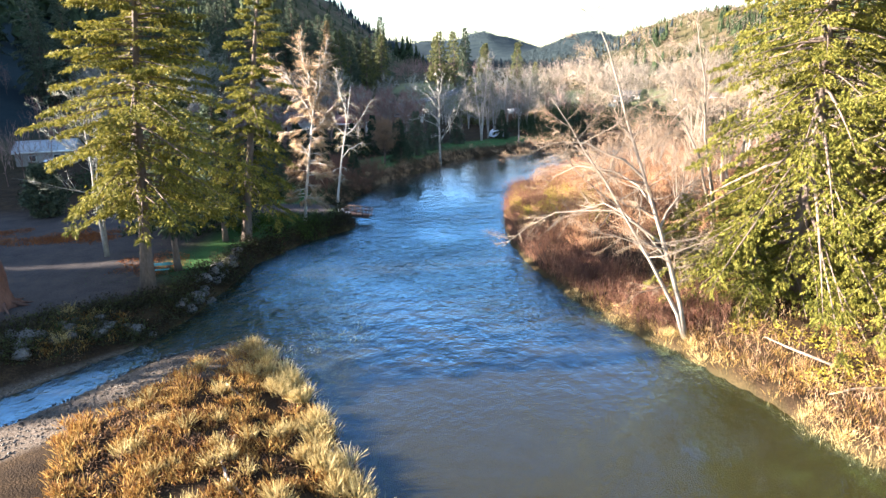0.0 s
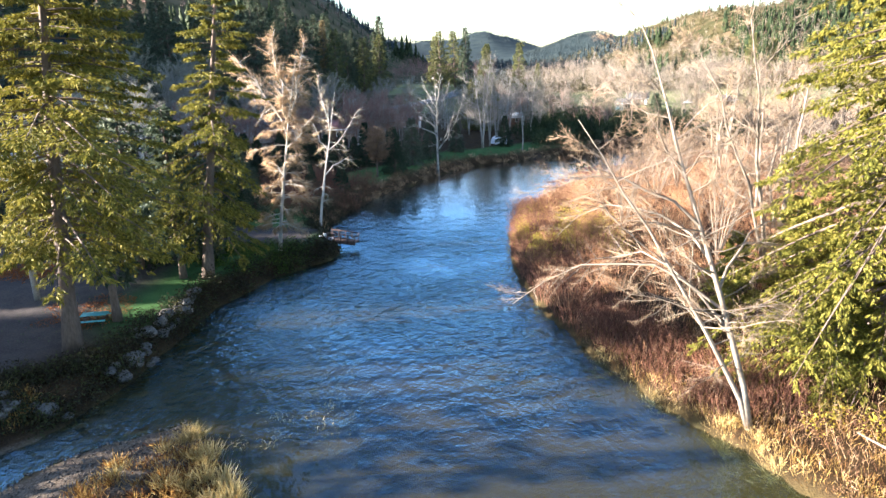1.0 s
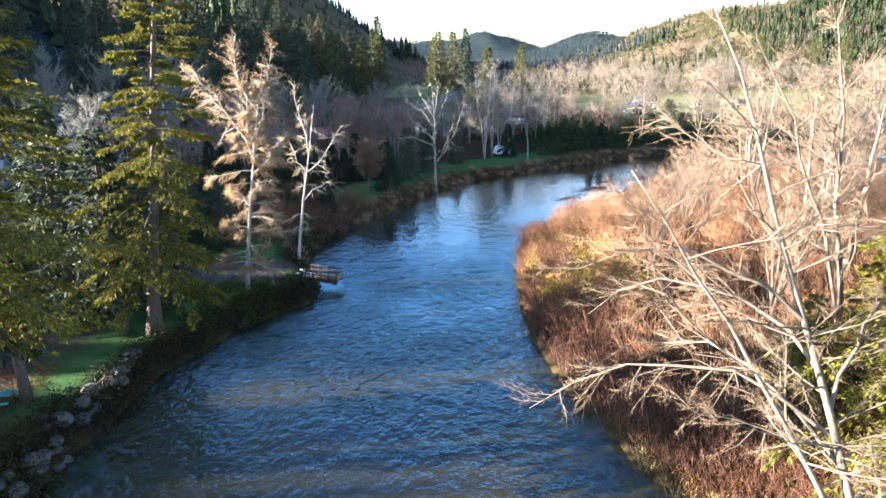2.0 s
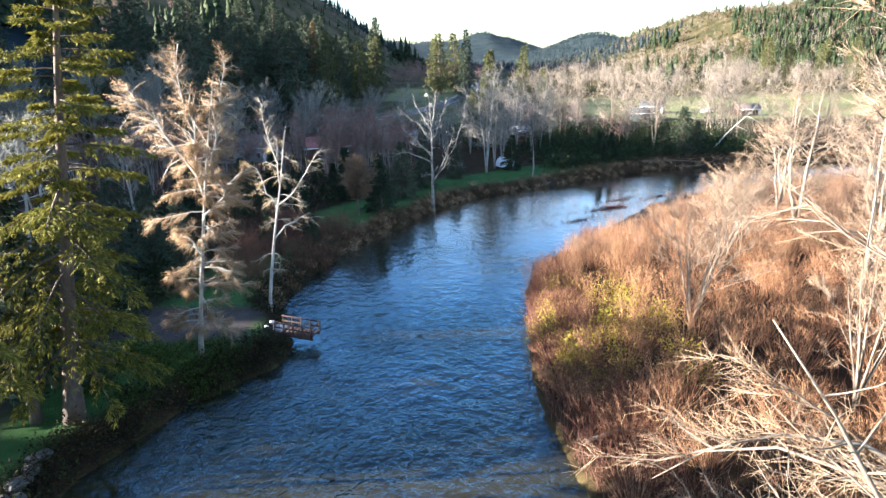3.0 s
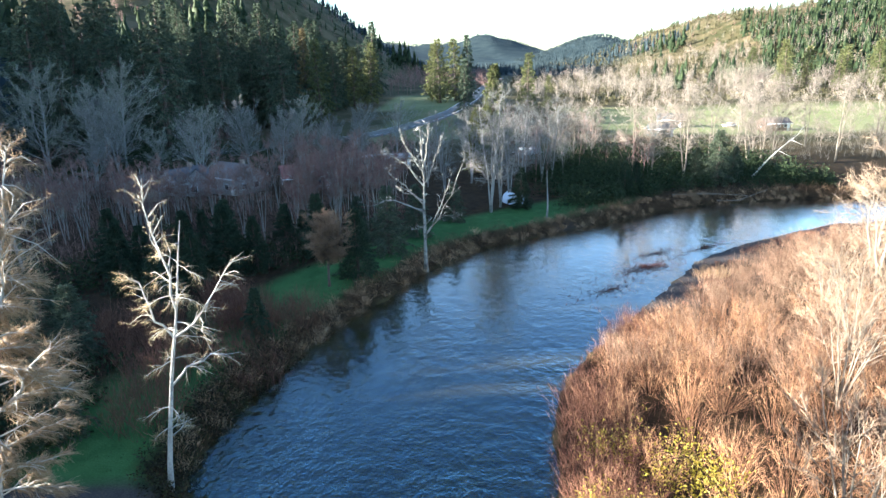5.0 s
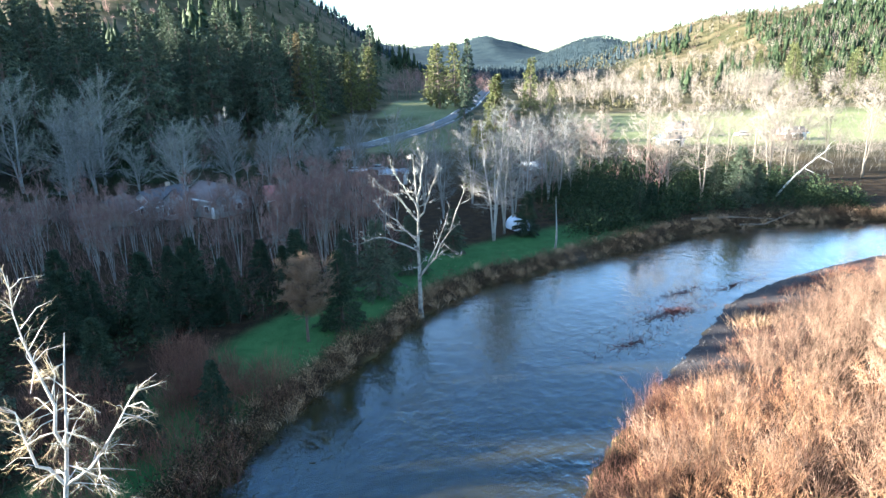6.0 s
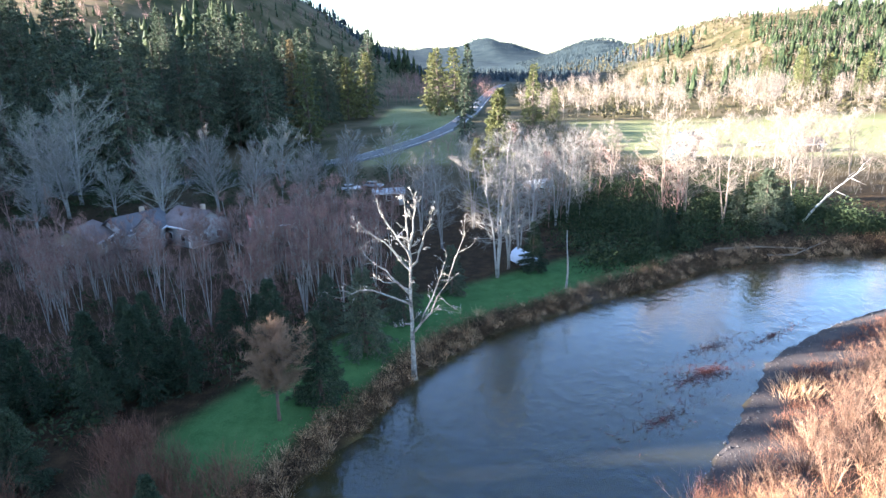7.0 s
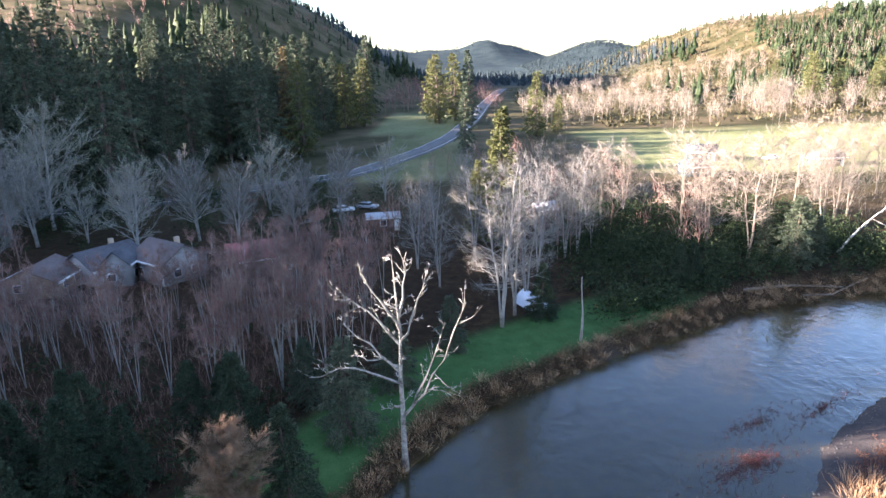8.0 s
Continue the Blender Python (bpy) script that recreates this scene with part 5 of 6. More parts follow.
stuff("bracken", leaf_mounds(low, 230, 0.12, 240), BRAMBLE, "brown dead bracken and brambles on the sunny bank", "undergrowth")
low = [(x, y, rng.uniform(0.4, 1.0), rng.uniform(0.15, 0.4)) for x, y, _ in bar_spots(231, 120, 0.4, 12)]
stuff("bracken", leaf_mounds(low, 232, 0.16, 150), BRAMBLE, "brown dead plants flattened on the gravel bar", "undergrowth")
stuff("red_brush", willow_brush(235, 2600, by_right_bank(9, 42, 14, 56, 1.5, 16), 0.4, 1.3, 4, 0.012, 0.4), TWIG_RED, "low red brown brush on the sunny bank", "thicket")
stuff("sunny_brush", willow_brush(233, 2600, by_right_bank(9, 42, 14, 58, 0.8, 16), 0.5, 1.7, 3, 0.012), TWIG_TAN, "low tan leafless brush on the sunny bank", "thicket")
stuff("red_understorey", willow_brush(234, 5000, by_right_bank(6, 50, 48, 107, 0.5), 0.8, 2.2, 3, 0.014), TWIG_RED, "red brown understorey among the willows", "thicket")
rng = np.random.default_rng(236)
bank_straw = [(x, y, rng.uniform(0.5, 1.5)) for x, y, _, _ in along_left(84, 172, 0.3, -0.1, 2.2, 237, 1, 1) if rng.random() < 0.5 + 0.5 * wavy(x, y, 6, 4)]
stuff("bank_grass", tufts(bank_straw, 238, 60, 1.0, 0.6, 0.03), TWIG_TAN, "tan dead grass hanging over the lawn bank", "grass")
point_growth = [(x, y, rng.uniform(0.5, 1.4)) for x, y in zip(*by_right_bank(17, 50, 104, 138, 2.5, 7.0)(rng, 1600))]
stuff("shore_grass", tufts(point_growth, 239, 16, 0.6, 0.7, 0.03), TWIG_RED, "red brown dead plants on the muddy point", "grass")
stuff("straw_grass", tufts(right_straw, 227, 110, 0.75, 0.9, 0.016), STRAW, "pale straw grass at the sunny waterline", "grass")
stuff("russet_grass", tufts(right_rough, 228, 32, 0.7, 0.8, 0.018), RUSSET, "russet dead bracken on the sunny bank", "grass")
rng = np.random.default_rng(229)
lx, ly = rng.uniform(-40, 14, 14000), rng.uniform(50, 152, 14000)
ld = edge_distance(lx, ly, RIVER)
ok = (ld > 2.6) & (ld < 13) & (lx < 0.8 * np.maximum(ly - 118, 0) + 2) & ~((lx < -14) & (ly > 73) & (ly < 82))
lawn_geo = Geo()
lb = np.stack([lx[ok], ly[ok], ground_height(lx[ok], ly[ok]) - 0.01], 1)
lawn_geo.blades(lb, np.stack([rng.normal(0, 0.4, len(lb)), rng.normal(0, 0.4, len(lb)), np.ones(len(lb))], 1), rng.uniform(0.08, 0.2, len(lb)), 0.05, rng)
stuff("lawn_grass", lawn_geo, GRASS, "green lawn grass beside the river", "grass")


def floating_weed(seed, patches, count):
    """Thin red stems trailing at the water's surface."""
    rng = np.random.default_rng(seed)
    geo = Geo()
    for x, y, rx, ry, slant in patches:
        a, r = rng.uniform(0, 6.28, count), 0.75 * np.abs(rng.normal(size=count))
        b = np.stack([x + rx * r * np.cos(a), y + ry * r * np.sin(a) + slant * rx * r * np.cos(a), rng.uniform(-0.02, 0.05, count)], 1)
        w = np.stack([rng.normal(-0.5, 0.4, count), rng.normal(-0.8, 0.4, count), rng.uniform(0.0, 0.35, count)], 1)
        geo.spikes(b, b + unit(w) * rng.uniform(0.3, 1.0, (count, 1)), 0.022)
    return geo


stuff("water_weed", floating_weed(241, [(24.4, 123.8, 3.0, 1.6, 0.4), (25.0, 124.3, 2.4, 1.4, 0.5), (22.5, 122.6, 6.0, 2.6, 0.6), (18.0, 116.2, 4.2, 1.6, 0.6), (27.0, 129.5, 4.6, 1.2, 0.6), (34.0, 131.8, 4.4, 0.8, 0.7)], 260), WEED, "red weed trailing in the shallows", "water plants")
reeds = [(rng.uniform(-11.0, -6.0), rng.uniform(40.5, 45.0), 0.8) for _ in range(16)]
reed_geo = Geo()
for x, y, k in reeds:
    c = 9
    bx, by = x + rng.normal(0, 0.35, c), y + rng.normal(0, 0.35, c)
    reed_geo.blades(np.stack([bx, by, np.full(c, -0.1)], 1), np.stack([rng.normal(0.3, 0.4, c), rng.normal(-0.3, 0.4, c), np.ones(c)], 1), rng.uniform(0.3, 0.75, c), 0.03, rng, 0.3)
stuff("drowned_grass", reed_geo, STRAW, "straw coloured grass standing in shallow water", "grass")


# ---- built things ----
TIMBER_DARK = surface("weathered brown timber", [(0.3, (0.035, 0.02, 0.016)), (0.7, (0.1, 0.055, 0.042))], 4.0, 0.8, 0.4, 0.01, stretch=(0.3, 1, 1))
DECK_GREY = surface("wet grey decking", [(0.3, (0.2, 0.21, 0.24)), (0.7, (0.36, 0.37, 0.4))], 3.0, 0.45, 0.3, 0.01)
ASPHALT = surface("worn asphalt", [(0.3, (0.07, 0.07, 0.075)), (0.7, (0.14, 0.14, 0.145))], 0.3, 0.85, 0.3, 0.01)
ROAD_PAINT = plain("worn white road paint", (0.7, 0.7, 0.66), 0.7)
ROOF_DARK = surface("grey brown roof shingles", [(0.3, (0.09, 0.065, 0.06)), (0.7, (0.17, 0.13, 0.12))], 1.2, 0.9, 0.6, 0.03, stretch=(1, 1, 5))
ROOF_SLATE = surface("slate blue roof shingles", [(0.3, (0.05, 0.05, 0.055)), (0.7, (0.11, 0.11, 0.12))], 1.2, 0.9, 0.6, 0.03, stretch=(1, 1, 5))
ROOF_WHITE = surface("pale metal roof", [(0.3, (0.25, 0.28, 0.3)), (0.7, (0.4, 0.42, 0.44))], 0.8, 0.6, 0.2, 0.01, stretch=(6, 1, 1))
ROOF_FARM = surface("grey blue farm roof", [(0.3, (0.035, 0.045, 0.055)), (0.7, (0.06, 0.07, 0.08))], 0.8, 0.8, 0.2, 0.01, stretch=(6, 1, 1))
ROOF_RED = surface("faded red metal roof", [(0.3, (0.22, 0.05, 0.04)), (0.7, (0.36, 0.1, 0.08))], 0.8, 0.5, 0.2, 0.01, stretch=(6, 1, 1))
SIDING_PALE = surface("pale grey siding", [(0.3, (0.34, 0.32, 0.31)), (0.7, (0.48, 0.46, 0.45))], 1.0, 0.7, 0.4, 0.02, stretch=(0.4, 0.4, 6))
SIDING_TAN = surface("tan wooden siding", [(0.3, (0.28, 0.2, 0.14)), (0.7, (0.42, 0.32, 0.23))], 1.0, 0.8, 0.4, 0.02, stretch=(0.4, 0.4, 6))
SIDING_TEAL = surface("grey teal siding", [(0.3, (0.018, 0.045, 0.055)), (0.7, (0.035, 0.07, 0.08))], 1.0, 0.7, 0.4, 0.02, stretch=(0.4, 0.4, 6))
SIDING_BROWN = surface("dark brown siding", [(0.3, (0.09, 0.05, 0.035)), (0.7, (0.18, 0.11, 0.08))], 1.0, 0.8, 0.4, 0.02)
TRIM_WHITE = plain("white trim paint", (0.78, 0.78, 0.76), 0.5)
WINDOW_DARK = plain("dark window glass", (0.03, 0.035, 0.04), 0.06)
PAINT_WHITE = plain("white car paint", (0.74, 0.75, 0.76), 0.25)
PAINT_GREY = plain("silver grey car paint", (0.3, 0.32, 0.34), 0.25)
RUBBER = plain("black rubber", (0.02, 0.02, 0.02), 0.8)
TEAL_PAINT = plain("teal painted boards", (0.05, 0.3, 0.32), 0.6)
TARP = plain("pale blue tarpaulin", (0.55, 0.65, 0.75), 0.35)
LITTER = foliage("rust red leaf litter", [(0.2, (0.12, 0.04, 0.015)), (0.6, (0.26, 0.09, 0.03)), (0.9, (0.35, 0.16, 0.06))], 0.1)


# -- road --
def ribbon(points, half, lift, name, mat, label, category, offset=0.0):
    pts = np.asarray(points, float)
    t = np.linspace(0, len(pts) - 1, 90)
    c = np.stack([np.interp(t, np.arange(len(pts)), pts[:, k]) for k in range(2)], 1)
    for _ in range(6):
        c[1:-1] = (c[:-2] + 2 * c[1:-1] + c[2:]) / 4
    tan = unit(np.gradient(c, axis=0))
    nrm = np.stack([-tan[:, 1], tan[:, 0]], 1)
    z = ground_height(c[:, 0], c[:, 1])
    for _ in range(12):
        z[1:-1] = (z[:-2] + 2 * z[1:-1] + z[2:]) / 4
    z = z + lift
    c = c + nrm * offset
    geo = Geo()
    row_pts = [np.column_stack([c + nrm * s, z + dz]) for s, dz in ((-half - 0.3, -1.6), (-half, 0), (half, 0), (half + 0.3, -1.6))]
    v = np.stack(row_pts, 1).reshape(-1, 3)
    i = np.arange(89)[:, None] * 4 + np.arange(3)[None]
    geo.add(v, np.stack([i, i + 4, i + 5, i + 1], -1).reshape(-1, 4))
    return tagged(part(name, geo, mat), label, category, kind="structure")


ROAD_LINE = [(-95, 206), (-60, 226), (-29, 253), (-12, 296), (-3, 330), (6, 400), (12, 460), (24, 570), (40, 700)]
ribbon(ROAD_LINE, 3.6, 0.55, "road", ASPHALT, "grey two lane valley road", "road")
ribbon(ROAD_LINE, 0.07, 0.57, "road_marking", ROAD_PAINT, "worn white line along the road's edge", "road marking", 3.2)
ribbon(ROAD_LINE, 0.07, 0.57, "road_marking", ROAD_PAINT, "worn white line along the road's edge", "road marking", -3.2)


# -- gangway --
def gangway(x, y, z, turn):
    root = thing("gangway", (x, y, z), "small brown timber landing with open railings over the water", "gangway", turn=turn)
    root.matrix_basis = pose(x, y, z, 0, 5.5, turn)
    long, half = 4.5, 0.65
    for k in range(15):
        g = Geo()
        g.box((0.02 + 0.3 * k, -half, 0.0), (0.3 * k + 0.28, half, 0.05))
        part("plank", g, DECK_GREY if k < 6 else TIMBER_DARK, root)
    for s in (-1, 1):
        g = Geo()
        g.box((-0.4, s * half - 0.06, -0.24), (long, s * half + 0.06, -0.004))
        part("beam", g, TIMBER_DARK, root)
        for k in range(5):
            g = Geo()
            px = 1.3 + k * 0.78
            g.box((px - 0.05, s * half - 0.05 + s * 0.115, -0.2), (px + 0.05, s * half + 0.05 + s * 0.115, 0.9))
            part("post", g, TIMBER_DARK, root)
        for h in (0.42, 0.84):
            g = Geo()
            g.box((1.2, s * half - 0.03 + s * 0.03, h - 0.05), (long, s * half + 0.03 + s * 0.03, h + 0.05))
            part("rail", g, TIMBER_DARK, root)
    g = Geo()
    g.box((long - 0.08, -half, 0.79), (long, half, 0.89))
    part("rail", g, TIMBER_DARK, root)
    for s in (-1, 1):
        g = Geo()
        g.box((0.3, s * 0.5 - 0.12, 0.054), (0.6, s * 0.5 + 0.12, 0.3))
        part("corner_block", g, TRIM_WHITE, root, "white painted block")
    return root


gangway(-14.4, 78.0, 1.25, -9.5)


# -- houses --
def house(name, at, turn, w, d, wall_h, roof_h, wall_mat, roof_mat, label, windows=3, chimney=True, storeys=1):
    root = thing(name, (at[0], at[1], land_at(at[0], at[1])), label, "house", turn=turn)
    g = Geo()
    v = [(-w / 2, -d / 2, -0.8), (w / 2, -d / 2, -0.8), (w / 2, d / 2, -0.8), (-w / 2, d / 2, -0.8), (-w / 2, -d / 2, wall_h), (w / 2, -d / 2, wall_h), (w / 2, d / 2, wall_h), (-w / 2, d / 2, wall_h),
         (-w / 2, 0, wall_h + roof_h), (w / 2, 0, wall_h + roof_h)]
    g.add(v, [(0, 1, 5, 4), (1, 2, 6, 5), (2, 3, 7, 6), (3, 0, 4, 7), (3, 2, 1, 0)], [(4, 8, 7), (5, 6, 9)])
    part("wall", g, wall_mat, root)
    over, thick = 0.45, 0.16
    for s in (-1, 1):
        g = Geo()
        slope = roof_h / (d / 2)
        a = np.array([(-w / 2 - over, 0, wall_h + roof_h + 0.03), (w / 2 + over, 0, wall_h + roof_h + 0.03), (w / 2 + over, s * (d / 2 + over), wall_h - slope * over + 0.03), (-w / 2 - over, s * (d / 2 + over), wall_h - slope * over + 0.03)])
        g.add(np.concatenate([a, a + (0, 0, thick)]), [(0, 1, 2, 3), (7, 6, 5, 4), (0, 4, 5, 1), (1, 5, 6, 2), (2, 6, 7, 3), (3, 7, 4, 0)])
        roof = part("roof", g, roof_mat, root)
        g = Geo()
        g.box((-w / 2 - over - 0.04, s * (d / 2 + over) - 0.06 + s * 0.08, wall_h - slope * over - 0.06), (w / 2 + over + 0.04, s * (d / 2 + over) + 0.06 + s * 0.08, wall_h - slope * over + 0.2))
        part("gutter", g, TRIM_WHITE, root)
    if chimney:
        g = Geo()
        g.box((w * 0.18, 0.3, wall_h + roof_h * 0.5), (w * 0.18 + 0.6, 0.9, wall_h + roof_h + 0.8))
        part("chimney", g, SIDING_TAN, root)

    def window(cx, z, y_side, along=True):
        k = 1.0 if along else 0.0
        frame_g, pane_g = Geo(), Geo()
        if along:
            yy = y_side * (d / 2)
            frame_g.box((cx - 0.6, yy - 0.06, z - 0.6), (cx + 0.6, yy + 0.06, z + 0.6))
            pane_g.box((cx - 0.5, yy - 0.075, z - 0.5), (cx + 0.5, yy + 0.075, z + 0.5))
        else:
            xx = y_side * (w / 2)
            frame_g.box((xx - 0.06, cx - 0.6, z - 0.6), (xx + 0.06, cx + 0.6, z + 0.6))
            pane_g.box((xx - 0.075, cx - 0.5, z - 0.5), (xx + 0.075, cx + 0.5, z + 0.5))
        win = part("window", frame_g, TRIM_WHITE, root)
        part("pane", pane_g, WINDOW_DARK, win)

    for st in range(storeys):
        for k in range(windows):
            window(-w / 2 + (k + 0.7) * w / (windows + 0.4), 1.5 + 2.6 * st, -1)
        window(-d * 0.2, 1.5 + 2.6 * st, 1, False)
        window(d * 0.2, 1.5 + 2.6 * st, 1, False)
        window(d * 0.2, 1.5 + 2.6 * st, -1, False)
    g = Geo()
    g.box((w * 0.36, -d / 2 - 0.05, 0.0), (w * 0.36 + 0.9, -d / 2 + 0.05, 2.05))
    part("door", g, TRIM_WHITE, root)
    return root


house("house", (-41.5, 166.5), -32, 8.0, 7.0, 3.3, 2.0, SIDING_PALE, ROOF_DARK, "pale grey house with a dark shingle roof behind saplings", 2, storeys=1)
house("house", (-51.5, 167.0), 62, 8.0, 7.5, 2.5, 2.0, SIDING_PALE, ROOF_SLATE, "low house with a slate blue roof and white trim")
house("house", (-47.3, 164.0), 98, 4.0, 3.6, 3.6, 1.6, SIDING_PALE, ROOF_SLATE, "white gabled porch room with dark windows", 1, False)
house("house", (-57.0, 161.0), 95, 7.0, 7.5, 2.4, 1.7, SIDING_TAN, ROOF_DARK, "tan gabled outbuilding behind mauve saplings", 2, False)
house("barn", (-28.5, 168.5), 25, 9.0, 6.0, 2.8, 1.8, SIDING_BROWN, ROOF_RED, "low barn with a faded red metal roof", 2, False)
house("shed", (-13.2, 192.0), 10, 5.5, 3.6, 2.5, 0.5, SIDING_BROWN, ROOF_WHITE, "small brown shed with a pale metal roof", 1, False)
house("house", (72.0, 266.0), -16, 8.0, 6.0, 2.6, 1.8, SIDING_TEAL, ROOF_FARM, "grey teal farmhouse with a grey blue roof in the sun")
house("barn", (61.0, 241.0), 12, 6.0, 5.0, 2.5, 1.4, SIDING_TEAL, ROOF_FARM, "low outbuilding with a pale roof behind alders", 2, False)
house("barn", (100.0, 252.0), 8, 8.0, 5.0, 2.4, 1.4, SIDING_BROWN, ROOF_DARK, "low brown farm building in the sunlit field", 3, False)
house("house", (-80.0, 121.0), 20, 10.0, 7.0, 2.8, 1.6, SIDING_PALE, ROOF_WHITE, "white cottage in the shade of the hill", 2, False)
house("shed", (17.0, 197.0), 30, 4.5, 3.5, 2.4, 0.9, SIDING_BROWN, ROOF_WHITE, "small shed with a pale roof among alders", 1, False)


# -- vehicles --
def car(at, turn, paint, label, tall=1.0):
    root = thing("car", (at[0], at[1], land_at(at[0], at[1])), label, "car", turn=turn)
    side = np.array([(-2.2, 0.35), (-2.2, 0.85), (-1.0, 0.95), (2.0, 0.95), (2.25, 0.8), (2.25, 0.35)])
    top = np.array([(-0.9, 0.93), (-0.35, 1.45), (1.2, 1.48), (1.9, 0.95)]) * (1, 1)
    top[1:3, 1] *= tall

    def prism(profile, half, inset):
        g = Geo()
        n = len(profile)
        mid = profile.mean(0)
        v = [(x, s * (half - inset * (z - profile[:, 1].min())), z) for s in (-1, 1) for x, z in profile]
        g.add(v, [(i, (i + 1) % n, n + (i + 1) % n, n + i) for i in range(n)], [(0, i + 1, i) for i in range(1, n - 1)] + [(n, n + i, n + i + 1) for i in range(1, n - 1)])
        return g

    part("body", prism(side, 0.88, 0.04), paint, root)
    part("cabin", prism(top, 0.8, 0.2), paint, root)
    glass = top.copy()
    glass = glass.mean(0) + (glass - glass.mean(0)) * (1.04, 0.72)
    part("window", prism(glass, 0.815, 0.2), WINDOW_DARK, root)
    for x in (-1.4, 1.4):
        for s in (-1, 1):
            g = Geo()
            g.tube([(x, s * 0.72, 0.33), (x, s * 0.92, 0.33)], [0.33, 0.33], 14)
            wheel = part("wheel", g, RUBBER, root)
            g = Geo()
            g.tube([(x, s * 0.9, 0.33), (x, s * 0.93, 0.33)], [0.19, 0.17], 10)
            part("rim", g, PAINT_GREY, wheel)
    for s in (-1, 1):
        g = Geo()
        g.box((-2.23, s * 0.6 - 0.18, 0.62), (-2.19, s * 0.6 + 0.18, 0.78))
        part("headlight", g, TRIM_WHITE, root)
    return root


car((-23.5, 207.0), 200, PAINT_WHITE, "white car parked below the maples")
car((-18.8, 209.5), 160, PAINT_GREY, "silver grey car parked by the road")
car((-74.5, 112.0), 60, PAINT_WHITE, "white van parked beside the cottage", 1.3)
car((90.5, 262.0), 15, PAINT_WHITE, "white car parked at the sunny farm")


# -- yard --
def stump(x, y):
    root = thing("stump", (x, y, land_at(x, y)), "reddish rotten stump with splayed roots", "stump")
    rng = np.random.default_rng(301)
    g = Geo()
    n = 22
    a = np.arange(n) * 2 * np.pi / n
    rings = []
    for z, r in ((-0.2, 1.15), (0.4, 0.9), (1.4, 0.72), (2.6, 0.66), (3.4, 0.6)):
        rr = r * (1 + 0.16 * np.sin(a * 5) + 0.08 * rng.normal(size=n))
        rings.append(np.stack([rr * np.cos(a), rr * np.sin(a), z + (0.45 * rng.random(n) if z > 3 else 0 * a)], 1))
    v = np.concatenate(rings)
    i = np.arange(4)[:, None] * n + np.arange(n)[None]
    j = np.arange(4)[:, None] * n + (np.arange(n)[None] + 1) % n
    g.add(np.concatenate([v, [[0, 0, 2.9]]]), np.stack([i, j, j + n, i + n], -1).reshape(-1, 4), [(4 * n + k, 4 * n + (k + 1) % n, 5 * n) for k in range(n)])
    part("bole", g, WOOD_RED, root)
    for k in range(8):
        b = k * 0.785 + rng.normal(0, 0.2)
        g = Geo()
        s = np.linspace(0, 1, 5)
        out = 0.6 + 1.5 * s
        g.tube(np.stack([out * math.cos(b), out * math.sin(b), 0.6 * (1 - s) ** 2 - 0.05], 1), 0.22 * (1.1 - s), 6)
        part("root", g, WOOD_RED, root)


stump(-34.0, 45.0)


def picnic_table(x, y, turn):
    root = thing("picnic_table", (x, y, land_at(x, y)), "teal painted picnic table beside the spruce trunk", "table", turn=turn)
    for k in range(5):
        g = Geo()
        g.box((-0.9, -0.38 + 0.155 * k, 0.72), (0.9, -0.25 + 0.155 * k, 0.76))
        part("tabletop_board", g, TEAL_PAINT, root)
    for s in (-1, 1):
        g = Geo()
        g.box((-0.9, s * 0.72 - 0.13, 0.42), (0.9, s * 0.72 + 0.13, 0.46))
        part("bench", g, TEAL_PAINT, root)
        for t in (-1, 1):
            g = Geo()
            g.tube([(s * 0.65, t * 0.7, -0.02), (s * 0.65, t * 0.2, 0.72)], [0.05, 0.05], 4)
            part("leg", g, TIMBER_DARK, root)
        g = Geo()
        g.box((s * 0.65 - 0.03, -0.84, 0.35), (s * 0.65 + 0.03, 0.84, 0.42))
        part("crossbar", g, TIMBER_DARK, root)


picnic_table(-25.6, 53.6, 12)

hedge_parts = conifer_geo(311, 6.3, 2.4, clear=0.02, branches=170, twigs=14, clumps=2, leaf=0.4, droop=-0.4, ragged=0.08, top_power=0.4)
plant("cypress", hedge_parts, (BARK_DARK, BARK_DARK, SPRUCE_SHADED), CONIFER_PARTS, (-50.3, 75.3, land_at(-50.3, 75.3)), "dense dark green cypress clipped to a column", "tree")

rng = np.random.default_rng(321)
piles = [(rng.uniform(-52, -36), rng.uniform(63, 68), rng.uniform(0.8, 1.8), 0.5) for _ in range(26)] + [(rng.uniform(-31, -25), rng.uniform(53, 59), rng.uniform(0.6, 1.2), 0.15) for _ in range(16)]
stuff("leaf_litter", leaf_mounds(piles, 322, 0.16, 150, 0.5), LITTER, "rust red heaps of fallen leaves in the yard", "leaf litter")


def drift_log(points, r, label):
    pts = np.asarray(points, float)
    z = ground_height(pts[:, 0], pts[:, 1])
    g = Geo()
    n = len(pts)
    g.tube(np.column_stack([pts, z + r * 0.8]), np.linspace(r, r * 0.45, n), 8)
    ob = part("log", g, WOOD_DRIFT)
    return tagged(ob, label, "log", "driftwood")


drift_log([(-10.2, 29.4), (-10.3, 27.6), (-9.4, 26.0), (-8.2, 24.8)], 0.11, "curved bleached branch lying on dead grass")
drift_log([(-12.9, 35.2), (-12.0, 34.2), (-11.2, 33.6)], 0.08, "short bleached branch lying on the bar")
drift_log([(38, 157.4), (45, 159.4), (52, 160.0)], 0.22, "long bleached drift log on the far shore")
drift_log([(46, 158.3), (50, 158.8), (56, 161.6)], 0.16, "thin bleached drift log on the far shore")
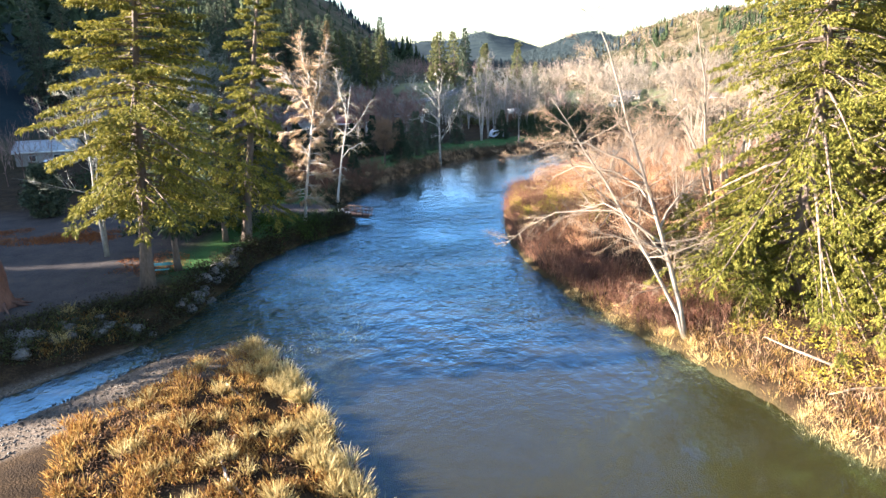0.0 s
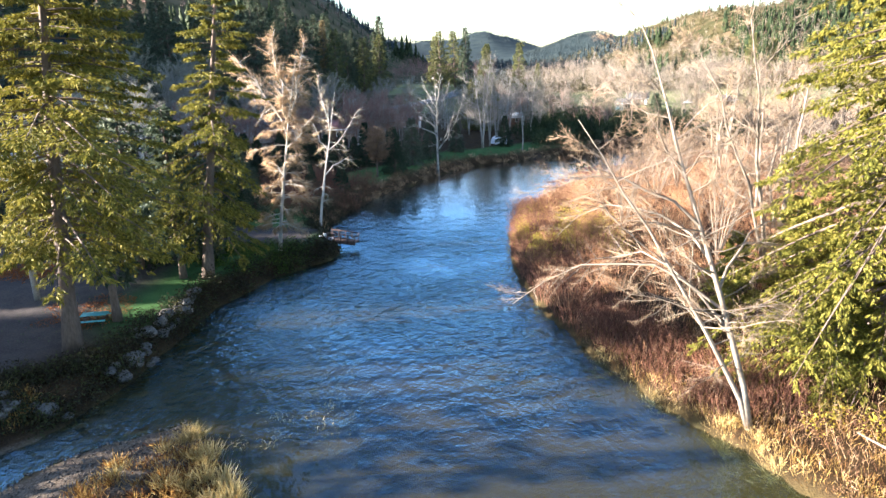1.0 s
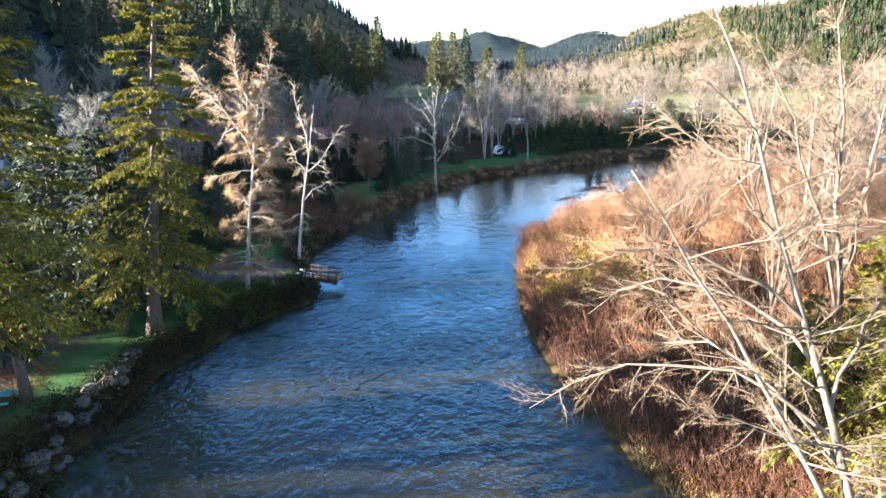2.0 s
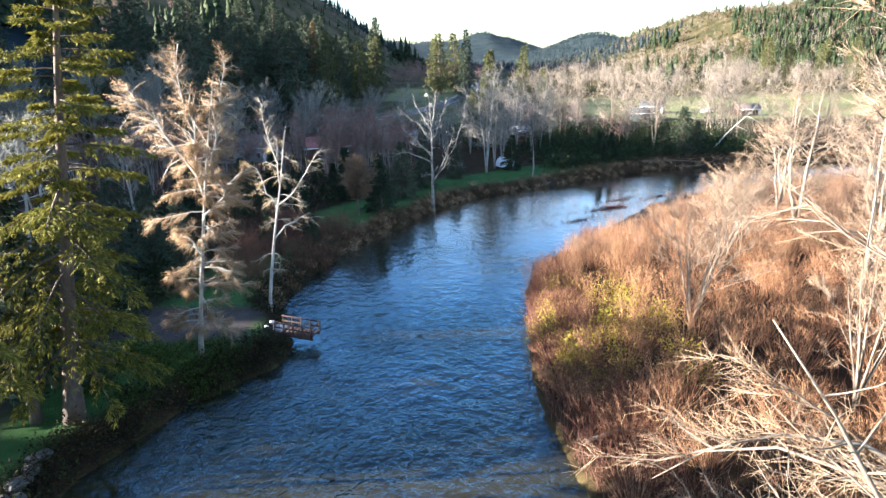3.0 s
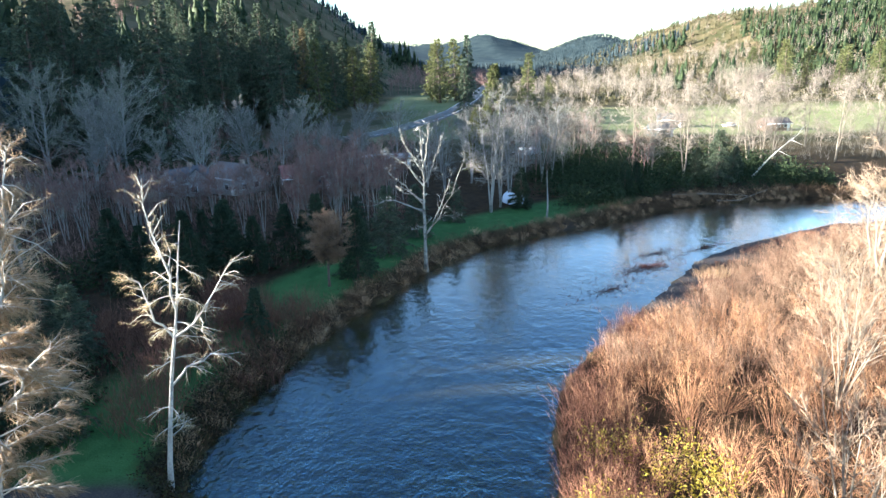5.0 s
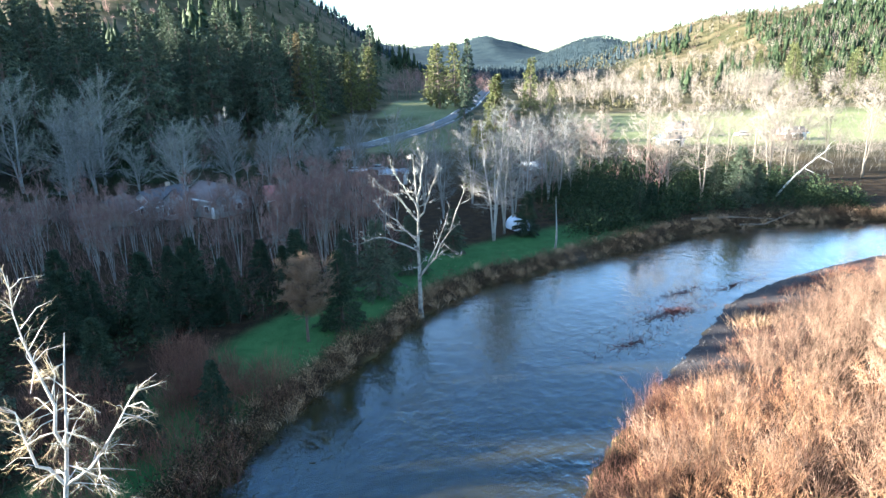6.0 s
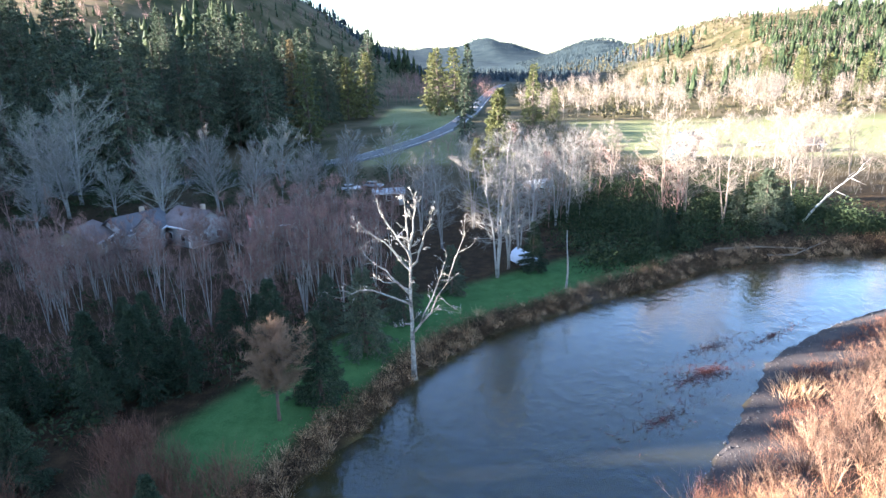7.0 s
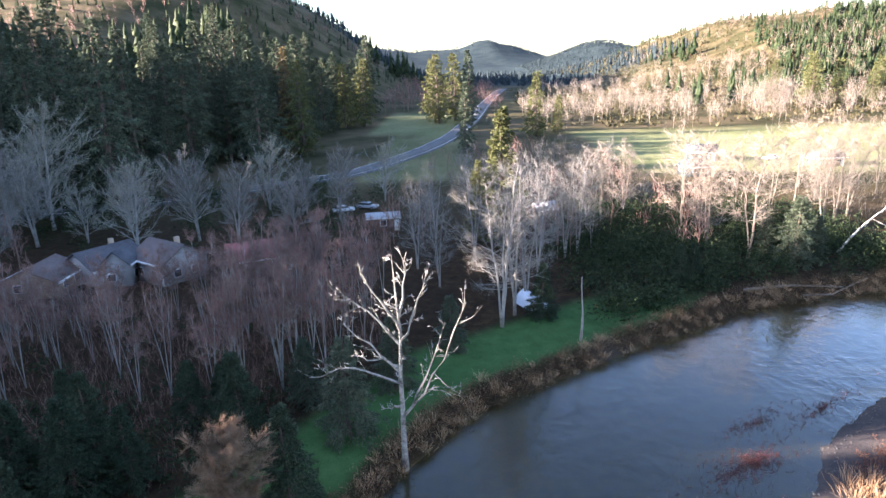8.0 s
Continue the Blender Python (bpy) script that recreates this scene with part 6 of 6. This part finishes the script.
drift_log([(8.6, 62.8), (10.5, 63.6), (12.6, 63.4)], 0.14, "dark drift log at the foot of the willows")
drift_log([(24.0, 36.0), (22.5, 38.6), (21.8, 40.2)], 0.1, "grey fallen branch on the sunny bank")
drift_log([(26.0, 33.0), (23.8, 33.6), (22.2, 33.4)], 0.1, "grey fallen branch on the sunny bank")

tarp_geo = Geo()
ta = np.linspace(0, np.pi, 9)
tv = np.concatenate([np.stack([1.2 * np.cos(ta), 0 * ta + yy, 1.7 * np.sin(ta) * (1 + 0.05 * np.cos(7 * ta + yy))], 1) for yy in np.linspace(-1.8, 1.8, 7)])
ti = np.arange(6)[:, None] * 9 + np.arange(8)[None]
tarp_geo.add(tv, np.stack([ti, ti + 1, ti + 10, ti + 9], -1).reshape(-1, 4), [(0, k + 1, k) for k in range(1, 8)] + [(54, 54 + k, 55 + k) for k in range(1, 8)])
tarp = thing("boat_cover", (10.2, 152.6, land_at(10.2, 152.6)), "pale blue tarpaulin stretched over a boat", "tarpaulin", turn=30)
part("cover", tarp_geo, TARP, tarp)


# -- boulders along the creek --
def boulder_mesh(seed):
    rng = np.random.default_rng(seed)
    bm = bmesh.new()
    bmesh.ops.create_icosphere(bm, subdivisions=2, radius=0.5)
    push = rng.normal(0, 0.09, (len(bm.verts), 1))
    for v, p in zip(bm.verts, push):
        v.co *= 1 + float(p[0]) + 0.18 * math.sin(4 * v.co.x + seed) * math.cos(3 * v.co.y)
        v.co.z *= 0.7
    me = bpy.data.meshes.new("boulder")
    bm.to_mesh(me)
    bm.free()
    me.materials.append(ROCK_DARK)
    return me


rocks = [boulder_mesh(k) for k in range(4)]
rng = np.random.default_rng(331)
for k in range(90):
    f = rng.random()
    bx, by = (-21.5 - 14 * f + rng.normal(0, 0.9) - 1.2, 43.5 - 12.5 * f + rng.normal(0, 0.9) + 1.0) if k < 60 else (-20.6 + rng.normal(0, 0.5), 47 + 14 * f)
    if edge_distance(np.array([bx]), np.array([by]), CREEK)[0] < 0.1 or edge_distance(np.array([bx]), np.array([by]), RIVER)[0] < 0.1:
        continue
    ob = part("boulder", rocks[k % 4], ROCK_DARK)
    s = rng.uniform(0.5, 1.3)
    ob.matrix_basis = pose(bx, by, land_at(bx, by) + 0.1 * s, rng.uniform(-15, 15), rng.uniform(-15, 15), rng.uniform(0, 360))
    ob.scale = (s, s * rng.uniform(0.7, 1.1), s * rng.uniform(0.7, 1.0))
    tagged(ob, "dark mossy boulder on the shaded creek bank", "boulder", "boulders by the creek")


# -- loose stones on the gravel --
def stones(seed, places, lo, hi):
    rng = np.random.default_rng(seed)
    geo = Geo()
    px, py = places
    n = len(px)
    r = rng.uniform(lo, hi, n) * rng.uniform(0.5, 1.0, n)
    c = np.stack([px, py, ground_height(px, py) + 0.25 * r], 1)
    shape = np.array([(1, 0, 0), (0, 1, 0), (-1, 0, 0), (0, -1, 0), (0, 0, 0.6), (0, 0, -0.6)], float)
    v = c[:, None] + shape[None] * r[:, None, None] * rng.uniform(0.6, 1.2, (n, 6, 1)) + 0.15 * r[:, None, None] * rng.normal(size=(n, 6, 3))
    o = np.arange(n)[:, None] * 6
    geo.add(v.reshape(-1, 3), tris=np.concatenate([o + f for f in ([0, 1, 4], [1, 2, 4], [2, 3, 4], [3, 0, 4], [1, 0, 5], [2, 1, 5], [3, 2, 5], [0, 3, 5])]))
    return geo


PEBBLE = foliage("grey and brown river stones", [(0.15, (0.03, 0.026, 0.025)), (0.5, (0.085, 0.074, 0.07)), (0.85, (0.19, 0.17, 0.155))], 0.0, 0.8)
rng = np.random.default_rng(341)
gx, gy = rng.uniform(-32, -2, 16000), rng.uniform(18, 45, 16000)
gc = edge_distance(gx, gy, CREEK)
ok = (gc > -0.3) & (gc < 5.5) & (edge_distance(gx, gy, RIVER) > -0.4) & (gx + 20.5 + (43 - gy) * 0.85 > 0)
stuff("river_stones", stones(342, (gx[ok], gy[ok]), 0.05, 0.14), PEBBLE, "rounded grey stones on the gravel bar", "stones")
gx, gy = rng.uniform(15, 60, 9000), rng.uniform(103, 146, 9000)
gd = edge_distance(gx, gy, RIVER)
ok = (gd > -1.2) & (gd < 1.6) & (gy < 0.75 * gx + 108)
stuff("river_stones", stones(343, (gx[ok], gy[ok]), 0.05, 0.16), ROCK_DARK, "dark wet stones along the muddy point", "stones")
